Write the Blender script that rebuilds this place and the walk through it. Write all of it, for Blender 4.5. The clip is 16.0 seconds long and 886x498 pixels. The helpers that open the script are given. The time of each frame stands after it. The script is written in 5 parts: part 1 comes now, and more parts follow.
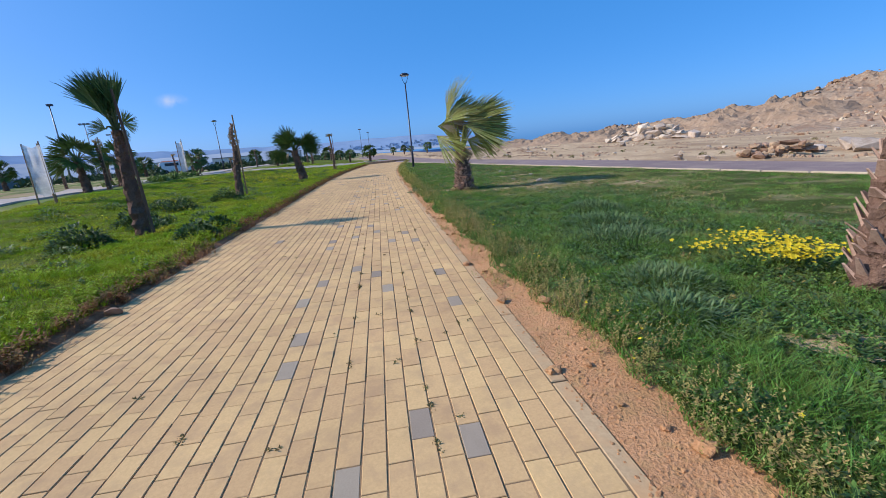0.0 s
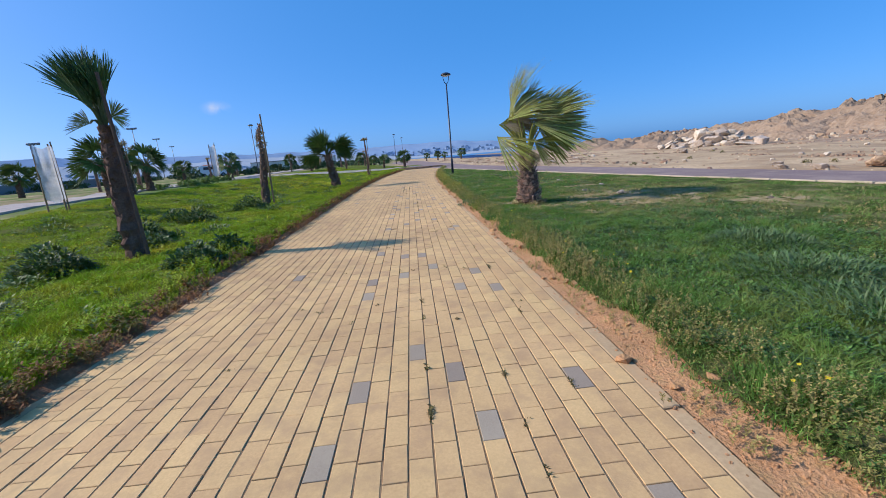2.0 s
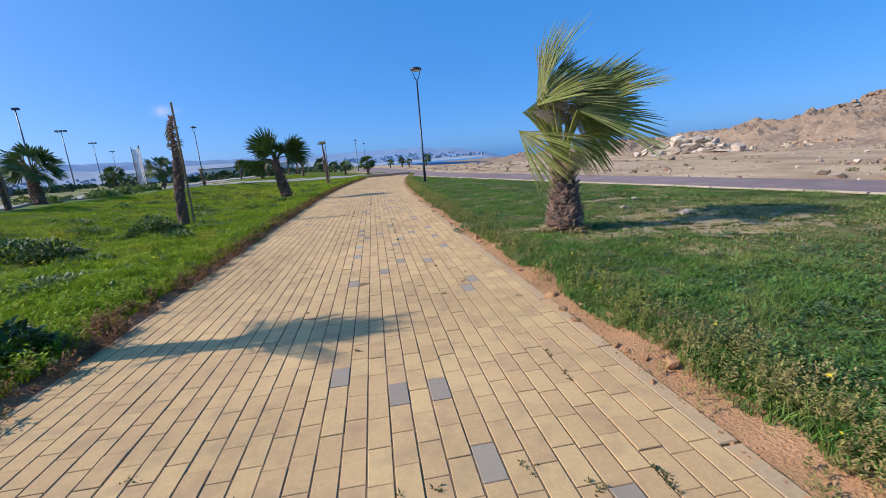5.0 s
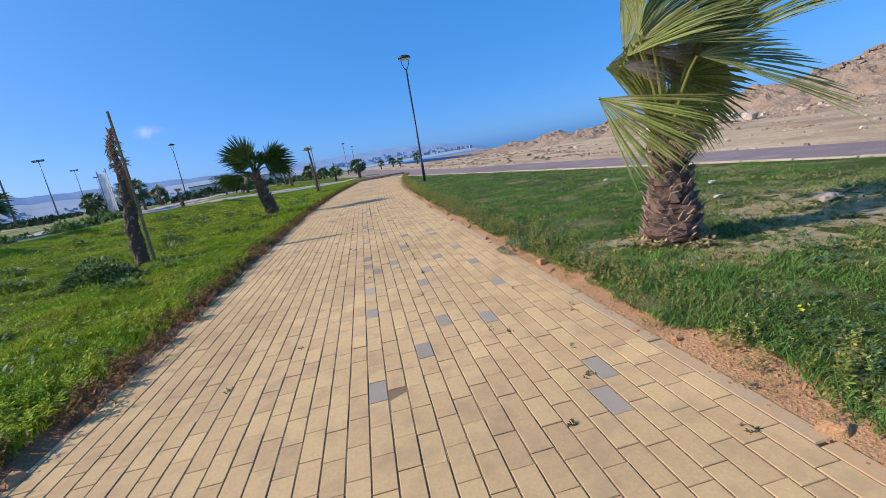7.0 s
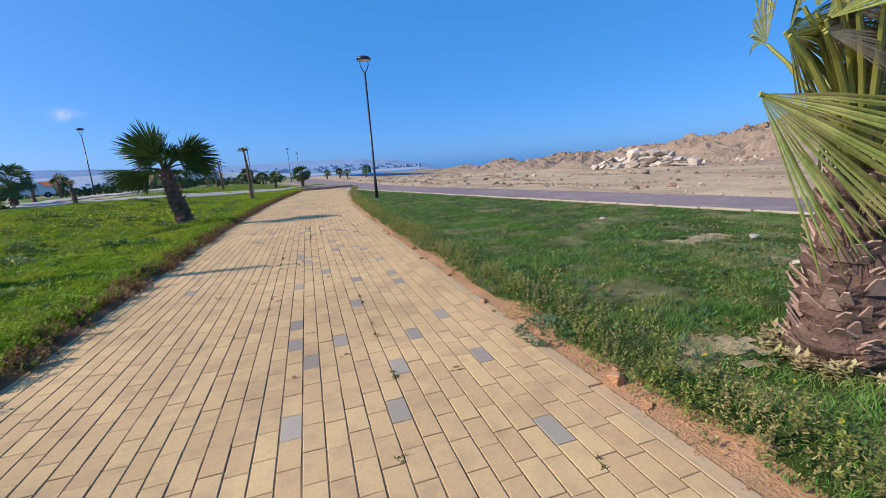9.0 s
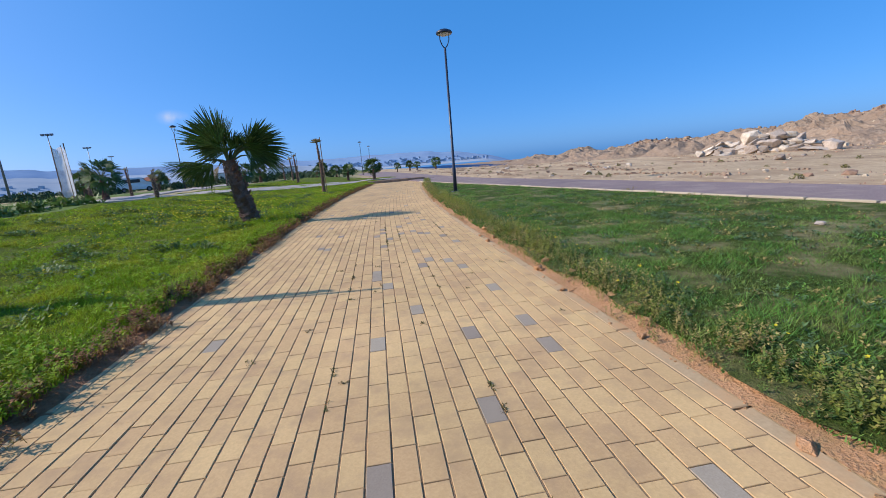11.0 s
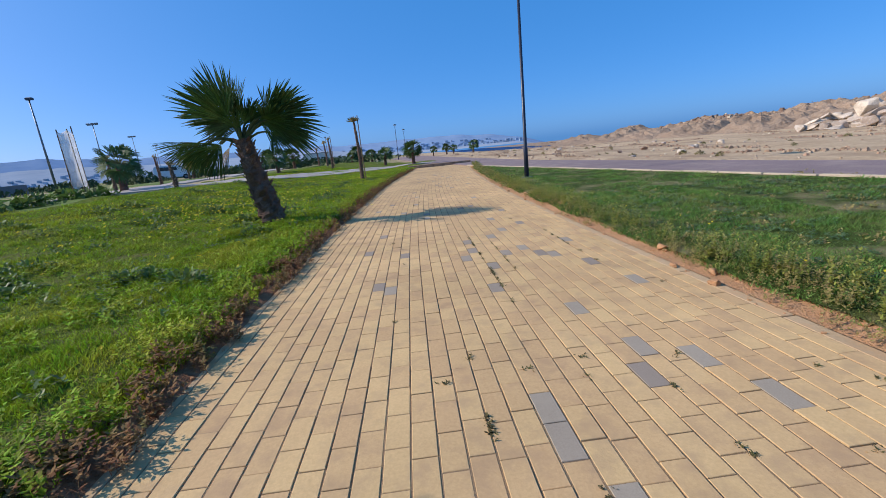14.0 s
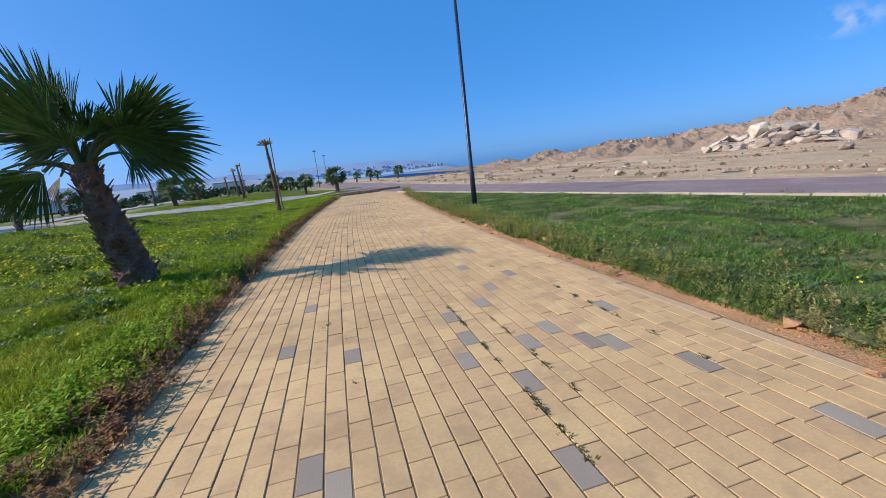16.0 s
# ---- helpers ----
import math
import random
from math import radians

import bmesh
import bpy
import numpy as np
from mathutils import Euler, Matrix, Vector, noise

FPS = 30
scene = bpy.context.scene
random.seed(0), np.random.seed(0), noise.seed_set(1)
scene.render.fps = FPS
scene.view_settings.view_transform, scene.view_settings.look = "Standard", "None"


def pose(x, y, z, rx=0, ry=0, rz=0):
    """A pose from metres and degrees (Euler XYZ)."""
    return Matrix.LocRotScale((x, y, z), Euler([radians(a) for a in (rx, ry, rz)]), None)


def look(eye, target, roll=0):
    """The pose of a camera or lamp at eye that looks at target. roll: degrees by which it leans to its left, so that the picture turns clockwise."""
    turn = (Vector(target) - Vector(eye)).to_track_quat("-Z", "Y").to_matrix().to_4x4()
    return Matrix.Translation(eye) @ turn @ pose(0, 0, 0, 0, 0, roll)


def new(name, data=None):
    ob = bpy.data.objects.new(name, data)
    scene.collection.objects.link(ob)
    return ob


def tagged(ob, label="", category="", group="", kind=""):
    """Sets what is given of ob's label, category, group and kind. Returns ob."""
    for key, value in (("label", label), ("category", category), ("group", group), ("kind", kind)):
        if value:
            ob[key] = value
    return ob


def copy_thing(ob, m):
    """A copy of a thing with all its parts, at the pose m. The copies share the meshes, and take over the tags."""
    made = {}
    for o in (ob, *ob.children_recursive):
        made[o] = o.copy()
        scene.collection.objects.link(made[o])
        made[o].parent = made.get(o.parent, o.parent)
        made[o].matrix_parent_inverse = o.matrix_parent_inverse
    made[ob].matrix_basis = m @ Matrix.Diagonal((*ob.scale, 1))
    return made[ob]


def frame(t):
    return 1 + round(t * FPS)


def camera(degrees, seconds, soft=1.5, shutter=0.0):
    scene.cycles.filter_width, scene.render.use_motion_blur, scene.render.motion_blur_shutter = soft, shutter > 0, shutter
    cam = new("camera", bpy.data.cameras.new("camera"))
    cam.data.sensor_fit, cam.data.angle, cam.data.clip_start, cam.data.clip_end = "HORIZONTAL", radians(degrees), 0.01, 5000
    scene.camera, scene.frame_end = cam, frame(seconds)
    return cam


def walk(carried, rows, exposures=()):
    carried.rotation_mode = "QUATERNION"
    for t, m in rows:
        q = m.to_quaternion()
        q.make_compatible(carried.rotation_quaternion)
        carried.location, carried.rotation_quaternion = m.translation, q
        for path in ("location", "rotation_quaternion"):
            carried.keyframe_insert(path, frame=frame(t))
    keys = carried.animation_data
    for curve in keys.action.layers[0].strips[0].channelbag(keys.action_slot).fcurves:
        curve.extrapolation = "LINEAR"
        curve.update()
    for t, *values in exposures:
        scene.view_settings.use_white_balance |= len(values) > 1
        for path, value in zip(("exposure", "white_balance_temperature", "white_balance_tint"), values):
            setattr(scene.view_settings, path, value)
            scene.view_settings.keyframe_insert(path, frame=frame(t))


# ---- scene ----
cam = camera(93.7, 16.0, soft=0.9)
METRES, EYE, TILT, LEAN, TURN = 18.03, 1.3, 0.0, 0.0, -7.5
ROWS = [
    (0.0, 0.0, 0.0, 0.0, -1.24, -14.09, 4.95),
    (0.5, -0.0084, 0.0304, -0.0014, 0.91, -13.8, 3.94),
    (1.0, -0.0163, 0.0596, -0.0014, 0.31, -13.95, 5.87),
    (1.5, -0.0241, 0.0905, -0.0005, 2.44, -12.82, 6.99),
    (2.0, -0.0347, 0.1201, -0.0011, 3.0, -12.93, 4.58),
    (2.5, -0.0389, 0.152, -0.0023, -0.4, -13.42, 6.86),
    (3.0, -0.043, 0.1809, -0.0011, -2.45, -13.13, 6.53),
    (3.5, -0.0507, 0.2119, -0.0, -3.67, -12.9, 4.82),
    (4.0, -0.0534, 0.2437, -0.0015, -5.51, -12.98, 5.6),
    (4.5, -0.0622, 0.2751, -0.0031, -2.17, -12.32, 3.4),
    (7.0, -0.0962, 0.4268, -0.0007, -3.65, -13.09, 9.14),
    (7.5, -0.105, 0.4587, -0.0003, -3.45, -13.32, 7.0),
    (8.0, -0.1049, 0.4908, -0.0022, -5.99, -13.6, 7.39),
    (8.5, -0.1044, 0.5193, -0.0017, -9.53, -12.36, 6.26),
    (9.0, -0.1081, 0.55, -0.0002, -10.59, -11.45, 3.72),
    (9.5, -0.1093, 0.5833, -0.0016, -7.94, -11.14, 4.71),
    (10.0, -0.1165, 0.6149, -0.0028, -3.41, -10.38, 3.74),
    (12.5, -0.1605, 0.7684, -0.0056, 0.06, -14.24, 5.18),
    (13.0, -0.1738, 0.7967, -0.0046, 1.62, -13.9, 5.43),
    (13.5, -0.1812, 0.827, -0.0062, 2.16, -14.12, 7.09),
    (14.0, -0.1905, 0.8556, -0.0072, 2.81, -13.64, 5.52),
    (14.5, -0.1976, 0.8829, -0.0061, -1.72, -13.99, 7.48),
    (15.0, -0.2014, 0.913, -0.0043, -3.68, -12.97, 9.57),
    (15.5, -0.2094, 0.9418, -0.0057, -4.82, -11.02, 4.34),
    (16.0, -0.2137, 0.9711, -0.0071, -7.74, -11.34, 6.43),
]
walk(cam, [(t, pose(0, 0, EYE, TILT, LEAN, TURN) @ pose(METRES * x, METRES * y, METRES * z, 90 + pitch, roll, yaw)) for t, x, y, z, yaw, pitch, roll in ROWS], [(0.0, -0.07, 6330, 15), (10.2, -0.06, 6330, 15), (12.4, -0.16, 6330, 15), (14.5, -0.18, 6330, 15), (16.0, -0.10, 6330, 15)])

# ---- light ----
SUN_EL, SUN_AZ = 35.5, -84.5     # degrees; azimuth clockwise from +y
SKY_STRENGTH, SUN_STRENGTH = 0.113, 4.8
world = bpy.data.worlds.new("sky")
scene.world = world
world.use_nodes = True
wn, wl = world.node_tree.nodes, world.node_tree.links
wn.clear()
sky = wn.new("ShaderNodeTexSky")
sky.sky_type, sky.sun_disc = "NISHITA", False
sky.sun_elevation, sky.sun_rotation = radians(SUN_EL), radians(SUN_AZ % 360)
sky.altitude, sky.air_density, sky.dust_density, sky.ozone_density = 0, 0.55, 1.5, 5.2
wbg = wn.new("ShaderNodeBackground")
wbg.inputs["Strength"].default_value = SKY_STRENGTH
wout = wn.new("ShaderNodeOutputWorld")
tint = wn.new("ShaderNodeHueSaturation")
tint.inputs["Saturation"].default_value, tint.inputs["Value"].default_value = 1.16, 1.70
wl.new(sky.outputs[0], tint.inputs["Color"])
clear = wn.new("ShaderNodeMix")
clear.data_type = "RGBA"
clear.inputs[0].default_value = 0.5
clear.inputs[7].default_value = (0.43, 3.48, 9.0, 1)
wl.new(tint.outputs[0], clear.inputs[6])
sky_colour = clear.outputs[2]
# two small clouds
wco = wn.new("ShaderNodeTexCoord")
puff = wn.new("ShaderNodeTexNoise")
puff.inputs["Scale"].default_value, puff.inputs["Detail"].default_value = 26.0, 5.0
wl.new(wco.outputs["Generated"], puff.inputs["Vector"])
for d, size, amount in (((0.840, 0.519, 0.156), 0.065, 0.55), ((-0.380, 0.916, 0.126), 0.035, 0.4)):
    away = wn.new("ShaderNodeVectorMath")
    away.operation = "SUBTRACT"
    away.inputs[1].default_value = d
    flat = wn.new("ShaderNodeVectorMath")
    flat.operation = "MULTIPLY"
    flat.inputs[1].default_value = (1.0, 1.0, 2.0)
    length = wn.new("ShaderNodeVectorMath")
    length.operation = "LENGTH"
    near = wn.new("ShaderNodeMapRange")
    near.interpolation_type = "SMOOTHSTEP"
    near.inputs["From Min"].default_value, near.inputs["From Max"].default_value = size, 0.0
    wl.new(wco.outputs["Generated"], away.inputs[0])
    wl.new(away.outputs[0], flat.inputs[0])
    wl.new(flat.outputs[0], length.inputs[0])
    wl.new(length.outputs["Value"], near.inputs["Value"])
    shape = wn.new("ShaderNodeMapRange")
    shape.inputs["From Min"].default_value, shape.inputs["From Max"].default_value, shape.inputs["To Max"].default_value = 0.4, 0.7, amount * 1.6
    wl.new(puff.outputs[0], shape.inputs["Value"])
    both = wn.new("ShaderNodeMath")
    both.operation, both.use_clamp = "MULTIPLY", True
    wl.new(near.outputs[0], both.inputs[0])
    wl.new(shape.outputs[0], both.inputs[1])
    cloud = wn.new("ShaderNodeMix")
    cloud.data_type = "RGBA"
    wl.new(both.outputs[0], cloud.inputs[0])
    wl.new(sky_colour, cloud.inputs[6])
    cloud.inputs[7].default_value = (7.0, 7.2, 7.6, 1)
    sky_colour = cloud.outputs[2]
wl.new(sky_colour, wbg.inputs[0])
wl.new(wbg.outputs[0], wout.inputs[0])

sun_data = bpy.data.lights.new("sun", "SUN")
sun_data.energy, sun_data.angle, sun_data.color = SUN_STRENGTH, radians(0.5), (1.0, 0.91, 0.79)
sun = new("sun", sun_data)
TO_SUN = Vector((math.sin(radians(SUN_AZ)) * math.cos(radians(SUN_EL)), math.cos(radians(SUN_AZ)) * math.cos(radians(SUN_EL)), math.sin(radians(SUN_EL))))
sun.matrix_world = look(TO_SUN * 60, (0, 0, 0))

# ---- materials ----


def mat(name, c1, c2, scale=6.0, rough=0.85, fine=60.0, bump=0.3, c3=None, big=0.7, rand=0.0, isl=0.0, metal=0.0, spec=0.3, dist=0.01, trans=0.0):
    """Two colours mixed by fine grain, a third by broad stains; rand, isl: how far pieces differ in brightness."""
    m = bpy.data.materials.new(name)
    m.use_nodes = True
    n, l = m.node_tree.nodes, m.node_tree.links
    b = n["Principled BSDF"]
    geo = n.new("ShaderNodeNewGeometry")

    def noi(s, detail=4, r=0.6):
        t = n.new("ShaderNodeTexNoise")
        t.inputs["Scale"].default_value, t.inputs["Detail"].default_value, t.inputs["Roughness"].default_value = s, detail, r
        l.new(geo.outputs["Position"], t.inputs["Vector"])
        return t

    def ramp(src, lo, hi):
        r = n.new("ShaderNodeMapRange")
        r.inputs["From Min"].default_value, r.inputs["From Max"].default_value = lo, hi
        l.new(src, r.inputs["Value"])
        return r.outputs[0]

    def mix(f, a, c, mode="MIX"):
        x = n.new("ShaderNodeMix")
        x.data_type, x.blend_type = "RGBA", mode
        for v, s in ((f, x.inputs[0]), (a, x.inputs[6]), (c, x.inputs[7])):
            if isinstance(v, bpy.types.NodeSocket):
                l.new(v, s)
            else:
                s.default_value = v if not isinstance(v, tuple) else (*v, 1)
        return x.outputs[2]

    f = noi(fine)
    col = mix(ramp(f.outputs[0], 0.3, 0.7), c1, c2)
    s = noi(scale, 5)
    col = mix(ramp(s.outputs[0], 0.48, 0.68), col, c3 or tuple(v * 0.8 for v in c1)) if c3 else mix(ramp(s.outputs[0], 0.35, 0.7), col, tuple(0.5 * (u + v) * 0.85 for u, v in zip(c1, c2)))
    g = noi(big, 3)
    hs = n.new("ShaderNodeHueSaturation")
    v = n.new("ShaderNodeMapRange")
    v.inputs["From Min"].default_value, v.inputs["From Max"].default_value = 0.3, 0.7
    v.inputs["To Min"].default_value, v.inputs["To Max"].default_value = 0.88, 1.12
    l.new(g.outputs[0], v.inputs["Value"])
    val = v.outputs[0]
    for amount, src in ((rand, "info"), (isl, "island")):
        if amount:
            node = n.new("ShaderNodeObjectInfo") if src == "info" else geo
            mr = n.new("ShaderNodeMapRange")
            mr.inputs["To Min"].default_value, mr.inputs["To Max"].default_value = 1 - amount, 1 + amount
            l.new(node.outputs["Random" if src == "info" else "Random Per Island"], mr.inputs["Value"])
            mul = n.new("ShaderNodeMath")
            mul.operation = "MULTIPLY"
            l.new(val, mul.inputs[0])
            l.new(mr.outputs[0], mul.inputs[1])
            val = mul.outputs[0]
            h = n.new("ShaderNodeMapRange")
            h.inputs["To Min"].default_value, h.inputs["To Max"].default_value = 0.5 - amount * 0.05, 0.5 + amount * 0.05
            l.new(node.outputs["Random" if src == "info" else "Random Per Island"], h.inputs["Value"])
            l.new(h.outputs[0], hs.inputs["Hue"])
    l.new(val, hs.inputs["Value"])
    l.new(col, hs.inputs["Color"])
    l.new(hs.outputs[0], b.inputs["Base Color"])
    b.inputs["Roughness"].default_value, b.inputs["Metallic"].default_value = rough, metal
    b.inputs["Specular IOR Level"].default_value = spec
    if bump:
        bp = n.new("ShaderNodeBump")
        bp.inputs["Strength"].default_value, bp.inputs["Distance"].default_value = bump, dist
        l.new(f.outputs[0], bp.inputs["Height"])
        l.new(bp.outputs[0], b.inputs["Normal"])
    if trans:
        tr = n.new("ShaderNodeBsdfTranslucent")
        l.new(hs.outputs[0], tr.inputs[0])
        ms = n.new("ShaderNodeMixShader")
        ms.inputs[0].default_value = trans
        l.new(b.outputs[0], ms.inputs[1])
        l.new(tr.outputs[0], ms.inputs[2])
        l.new(ms.outputs[0], n["Material Output"].inputs[0])
    return m


M_PAVER = mat("ochre_paver", (0.55, 0.355, 0.162), (0.64, 0.425, 0.20), 6, 0.9, 70, 0.4, (0.49, 0.32, 0.16), 0.6, rand=0.075, spec=0.2, dist=0.003)
M_PAVER_J = mat("ochre_paver_joined", (0.55, 0.355, 0.162), (0.64, 0.425, 0.20), 6, 0.9, 70, 0.4, (0.49, 0.32, 0.16), 0.6, isl=0.075, spec=0.2, dist=0.003)
M_GREY = mat("grey_paver", (0.33, 0.265, 0.19), (0.39, 0.32, 0.235), 9, 0.9, 130, 0.25, (0.38, 0.31, 0.225), 0.6, rand=0.14, isl=0.14, spec=0.2, dist=0.003)
M_EDGE = mat("concrete_edging", (0.44, 0.305, 0.165), (0.53, 0.375, 0.21), 4, 0.92, 40, 0.5, (0.56, 0.34, 0.165), 0.7, spec=0.2, dist=0.004)
M_JOINT = mat("joint_sand", (0.19, 0.125, 0.068), (0.36, 0.245, 0.14), 8, 0.95, 150, 0.5, None, 0.8, spec=0.1)
M_SOIL = mat("red_soil", (0.45, 0.225, 0.10), (0.62, 0.35, 0.18), 12, 0.95, 60, 0.8, (0.48, 0.285, 0.13), 2.0, spec=0.1, dist=0.03)
M_SAND = mat("sandy_earth", (0.50, 0.37, 0.24), (0.62, 0.47, 0.32), 0.7, 0.95, 9, 0.5, (0.42, 0.29, 0.18), 0.09, spec=0.1, dist=0.05)
M_HEAP = mat("heaped_earth", (0.28, 0.19, 0.12), (0.46, 0.345, 0.235), 0.35, 0.95, 2.2, 1.0, (0.30, 0.19, 0.12), 0.06, spec=0.1, dist=0.25)
M_MOUND = mat("brown_tipped_earth", (0.26, 0.18, 0.115), (0.41, 0.305, 0.21), 0.6, 0.95, 3.5, 1.0, (0.33, 0.225, 0.145), 0.1, spec=0.1, dist=0.2)
M_ROCK = mat("pale_rubble", (0.45, 0.365, 0.275), (0.60, 0.50, 0.395), 2.5, 0.9, 14, 0.8, (0.36, 0.27, 0.19), 0.4, rand=0.22, isl=0.2, spec=0.2, dist=0.05)
M_PEBBLE = mat("earthy_pebble", (0.40, 0.31, 0.21), (0.56, 0.45, 0.33), 2.5, 0.9, 14, 0.5, (0.32, 0.24, 0.16), 0.4, isl=0.3, spec=0.2)
M_SOIL_D = mat("dark_red_soil", (0.27, 0.125, 0.065), (0.37, 0.19, 0.10), 7, 0.95, 45, 0.8, (0.22, 0.10, 0.05), 1.0, spec=0.1, dist=0.03)
M_BROWNROCK = mat("brown_rubble", (0.30, 0.19, 0.12), (0.42, 0.28, 0.18), 2.5, 0.9, 14, 0.6, (0.22, 0.14, 0.09), 0.4, rand=0.2, isl=0.25, spec=0.2, dist=0.05)
M_ROAD = mat("purple_grey_paving", (0.215, 0.155, 0.14), (0.285, 0.215, 0.195), 1.2, 0.9, 22, 0.25, (0.32, 0.245, 0.205), 0.25, spec=0.2, dist=0.008)
M_KERB = mat("pale_kerb", (0.46, 0.37, 0.25), (0.56, 0.46, 0.32), 3, 0.9, 50, 0.3, None, 0.5, spec=0.2)
M_WALK = mat("grey_walkway", (0.40, 0.34, 0.30), (0.50, 0.43, 0.37), 1.5, 0.9, 30, 0.25, (0.36, 0.30, 0.25), 0.3, spec=0.2)
M_LAWN = mat("lawn_floor_green", (0.06, 0.095, 0.008), (0.18, 0.23, 0.016), 2.2, 0.95, 70, 1.0, (0.17, 0.16, 0.05), 0.35, spec=0.1, dist=0.03)
M_LAWN_R = mat("lawn_floor_dark", (0.030, 0.055, 0.008), (0.10, 0.13, 0.026), 1.1, 0.95, 70, 1.0, (0.32, 0.26, 0.13), 0.3, spec=0.1, dist=0.03)
M_BLADE_L = mat("grass_bright", (0.17, 0.28, 0.009), (0.33, 0.43, 0.02), 0.9, 0.7, 5, 0, (0.44, 0.43, 0.035), 0.3, isl=0.5, spec=0.25, trans=0.3)
M_BLADE_R = mat("grass_deep", (0.072, 0.18, 0.026), (0.18, 0.30, 0.046), 1.6, 0.6, 4, 0, (0.26, 0.29, 0.07), 0.5, isl=0.55, spec=0.35, trans=0.3)
M_THATCH = mat("dry_thatch", (0.36, 0.265, 0.14), (0.50, 0.385, 0.225), 5.0, 0.95, 40, 1.0, (0.27, 0.22, 0.09), 0.8, spec=0.1, dist=0.02)
M_DRYGRASS = mat("dry_weeds", (0.34, 0.26, 0.085), (0.47, 0.37, 0.14), 3, 0.8, 20, 0, (0.20, 0.22, 0.05), 0.6, isl=0.35, spec=0.2, trans=0.25)
M_STRAW = mat("dead_grass", (0.40, 0.30, 0.14), (0.54, 0.43, 0.23), 3, 0.8, 20, 0, (0.26, 0.25, 0.08), 0.6, isl=0.35, spec=0.2, trans=0.2)
M_YELLOWWEED = mat("yellow_green_weed", (0.26, 0.28, 0.04), (0.40, 0.38, 0.08), 3, 0.7, 20, 0, (0.18, 0.24, 0.04), 0.6, isl=0.35, spec=0.3, trans=0.3)
M_RUSTWEED = mat("rusty_weeds", (0.24, 0.11, 0.05), (0.32, 0.17, 0.07), 3, 0.8, 20, 0, (0.15, 0.16, 0.04), 0.6, isl=0.35, spec=0.2, trans=0.2)
M_JOINTWEED = mat("joint_weed", (0.10, 0.085, 0.035), (0.16, 0.13, 0.05), 3, 0.8, 20, 0, (0.13, 0.14, 0.04), 0.6, isl=0.35, spec=0.2, trans=0.2)
M_WEED = mat("weed_leaf", (0.08, 0.15, 0.025), (0.15, 0.225, 0.045), 4, 0.55, 25, 0, (0.20, 0.25, 0.05), 0.8, isl=0.3, spec=0.4, trans=0.25)
M_DARKWEED = mat("dark_weed_leaf", (0.035, 0.08, 0.016), (0.07, 0.13, 0.03), 4, 0.55, 25, 0, (0.10, 0.15, 0.03), 0.8, isl=0.3, spec=0.4, trans=0.2)
M_COVER = mat("cover_leaf", (0.075, 0.17, 0.028), (0.17, 0.28, 0.055), 4, 0.55, 25, 0, (0.17, 0.25, 0.05), 0.8, isl=0.4, spec=0.4, trans=0.25)
M_DRYSCRUB = mat("dry_scrub", (0.13, 0.13, 0.05), (0.24, 0.21, 0.09), 2, 0.8, 20, 0, (0.30, 0.23, 0.12), 0.6, isl=0.3, spec=0.2)
M_DARKPOLE = mat("dark_pole", (0.10, 0.065, 0.045), (0.17, 0.11, 0.08), 4, 0.85, 40, 0.4, None, 1.0, spec=0.2)
M_GREYWEED = mat("grey_green_weed", (0.07, 0.14, 0.04), (0.15, 0.22, 0.08), 4, 0.55, 25, 0, (0.14, 0.21, 0.07), 0.8, isl=0.3, spec=0.4, trans=0.2)
M_FLOWER = mat("yellow_petal", (0.75, 0.58, 0.02), (0.85, 0.70, 0.05), 4, 0.6, 25, 0, None, 0.8, isl=0.1, spec=0.2, trans=0.3)
M_FROND = mat("palm_leaf", (0.19, 0.215, 0.04), (0.32, 0.335, 0.085), 3, 0.6, 30, 0, (0.42, 0.38, 0.13), 0.8, rand=0.2, isl=0.42, spec=0.25, trans=0.22)
# darker copy of palm_leaf: shade put into the colour of left and park palms
M_FROND_D = mat("palm_leaf_shaded", (0.038, 0.085, 0.019), (0.07, 0.125, 0.032), 3, 0.5, 30, 0, (0.11, 0.15, 0.04), 0.8, rand=0.22, isl=0.25, spec=0.25, trans=0.18)
M_FROND_DRY = mat("palm_leaf_dry", (0.33, 0.23, 0.12), (0.46, 0.34, 0.19), 3, 0.8, 30, 0, (0.24, 0.20, 0.08), 0.8, rand=0.2, isl=0.15, spec=0.2, trans=0.15)
M_PETIOLE = mat("petiole", (0.30, 0.30, 0.05), (0.42, 0.38, 0.08), 5, 0.55, 40, 0.1, None, 0.8, rand=0.15, spec=0.4)
# petiole darkened the same way, shade in its colour
M_PETIOLE_D = mat("petiole_shaded", (0.07, 0.09, 0.03), (0.13, 0.14, 0.05), 5, 0.6, 40, 0.1, None, 0.8, rand=0.15, spec=0.25)
M_TRUNK = mat("palm_trunk", (0.12, 0.07, 0.05), (0.24, 0.15, 0.105), 5, 0.95, 40, 0.9, (0.12, 0.08, 0.06), 1.0, rand=0.1, spec=0.1, dist=0.03)
M_BOOT = mat("palm_boot", (0.33, 0.21, 0.15), (0.47, 0.32, 0.24), 9, 0.9, 60, 0.6, (0.25, 0.155, 0.11), 1.0, isl=0.2, rand=0.2, spec=0.15, dist=0.01)
M_POLE = mat("prop_pole", (0.20, 0.13, 0.075), (0.32, 0.21, 0.12), 4, 0.85, 40, 0.4, (0.22, 0.13, 0.07), 1.0, rand=0.15, spec=0.2)
M_LAMP = mat("blue_black_paint", (0.018, 0.024, 0.045), (0.028, 0.036, 0.06), 3, 0.4, 60, 0.05, None, 0.5, spec=0.5)
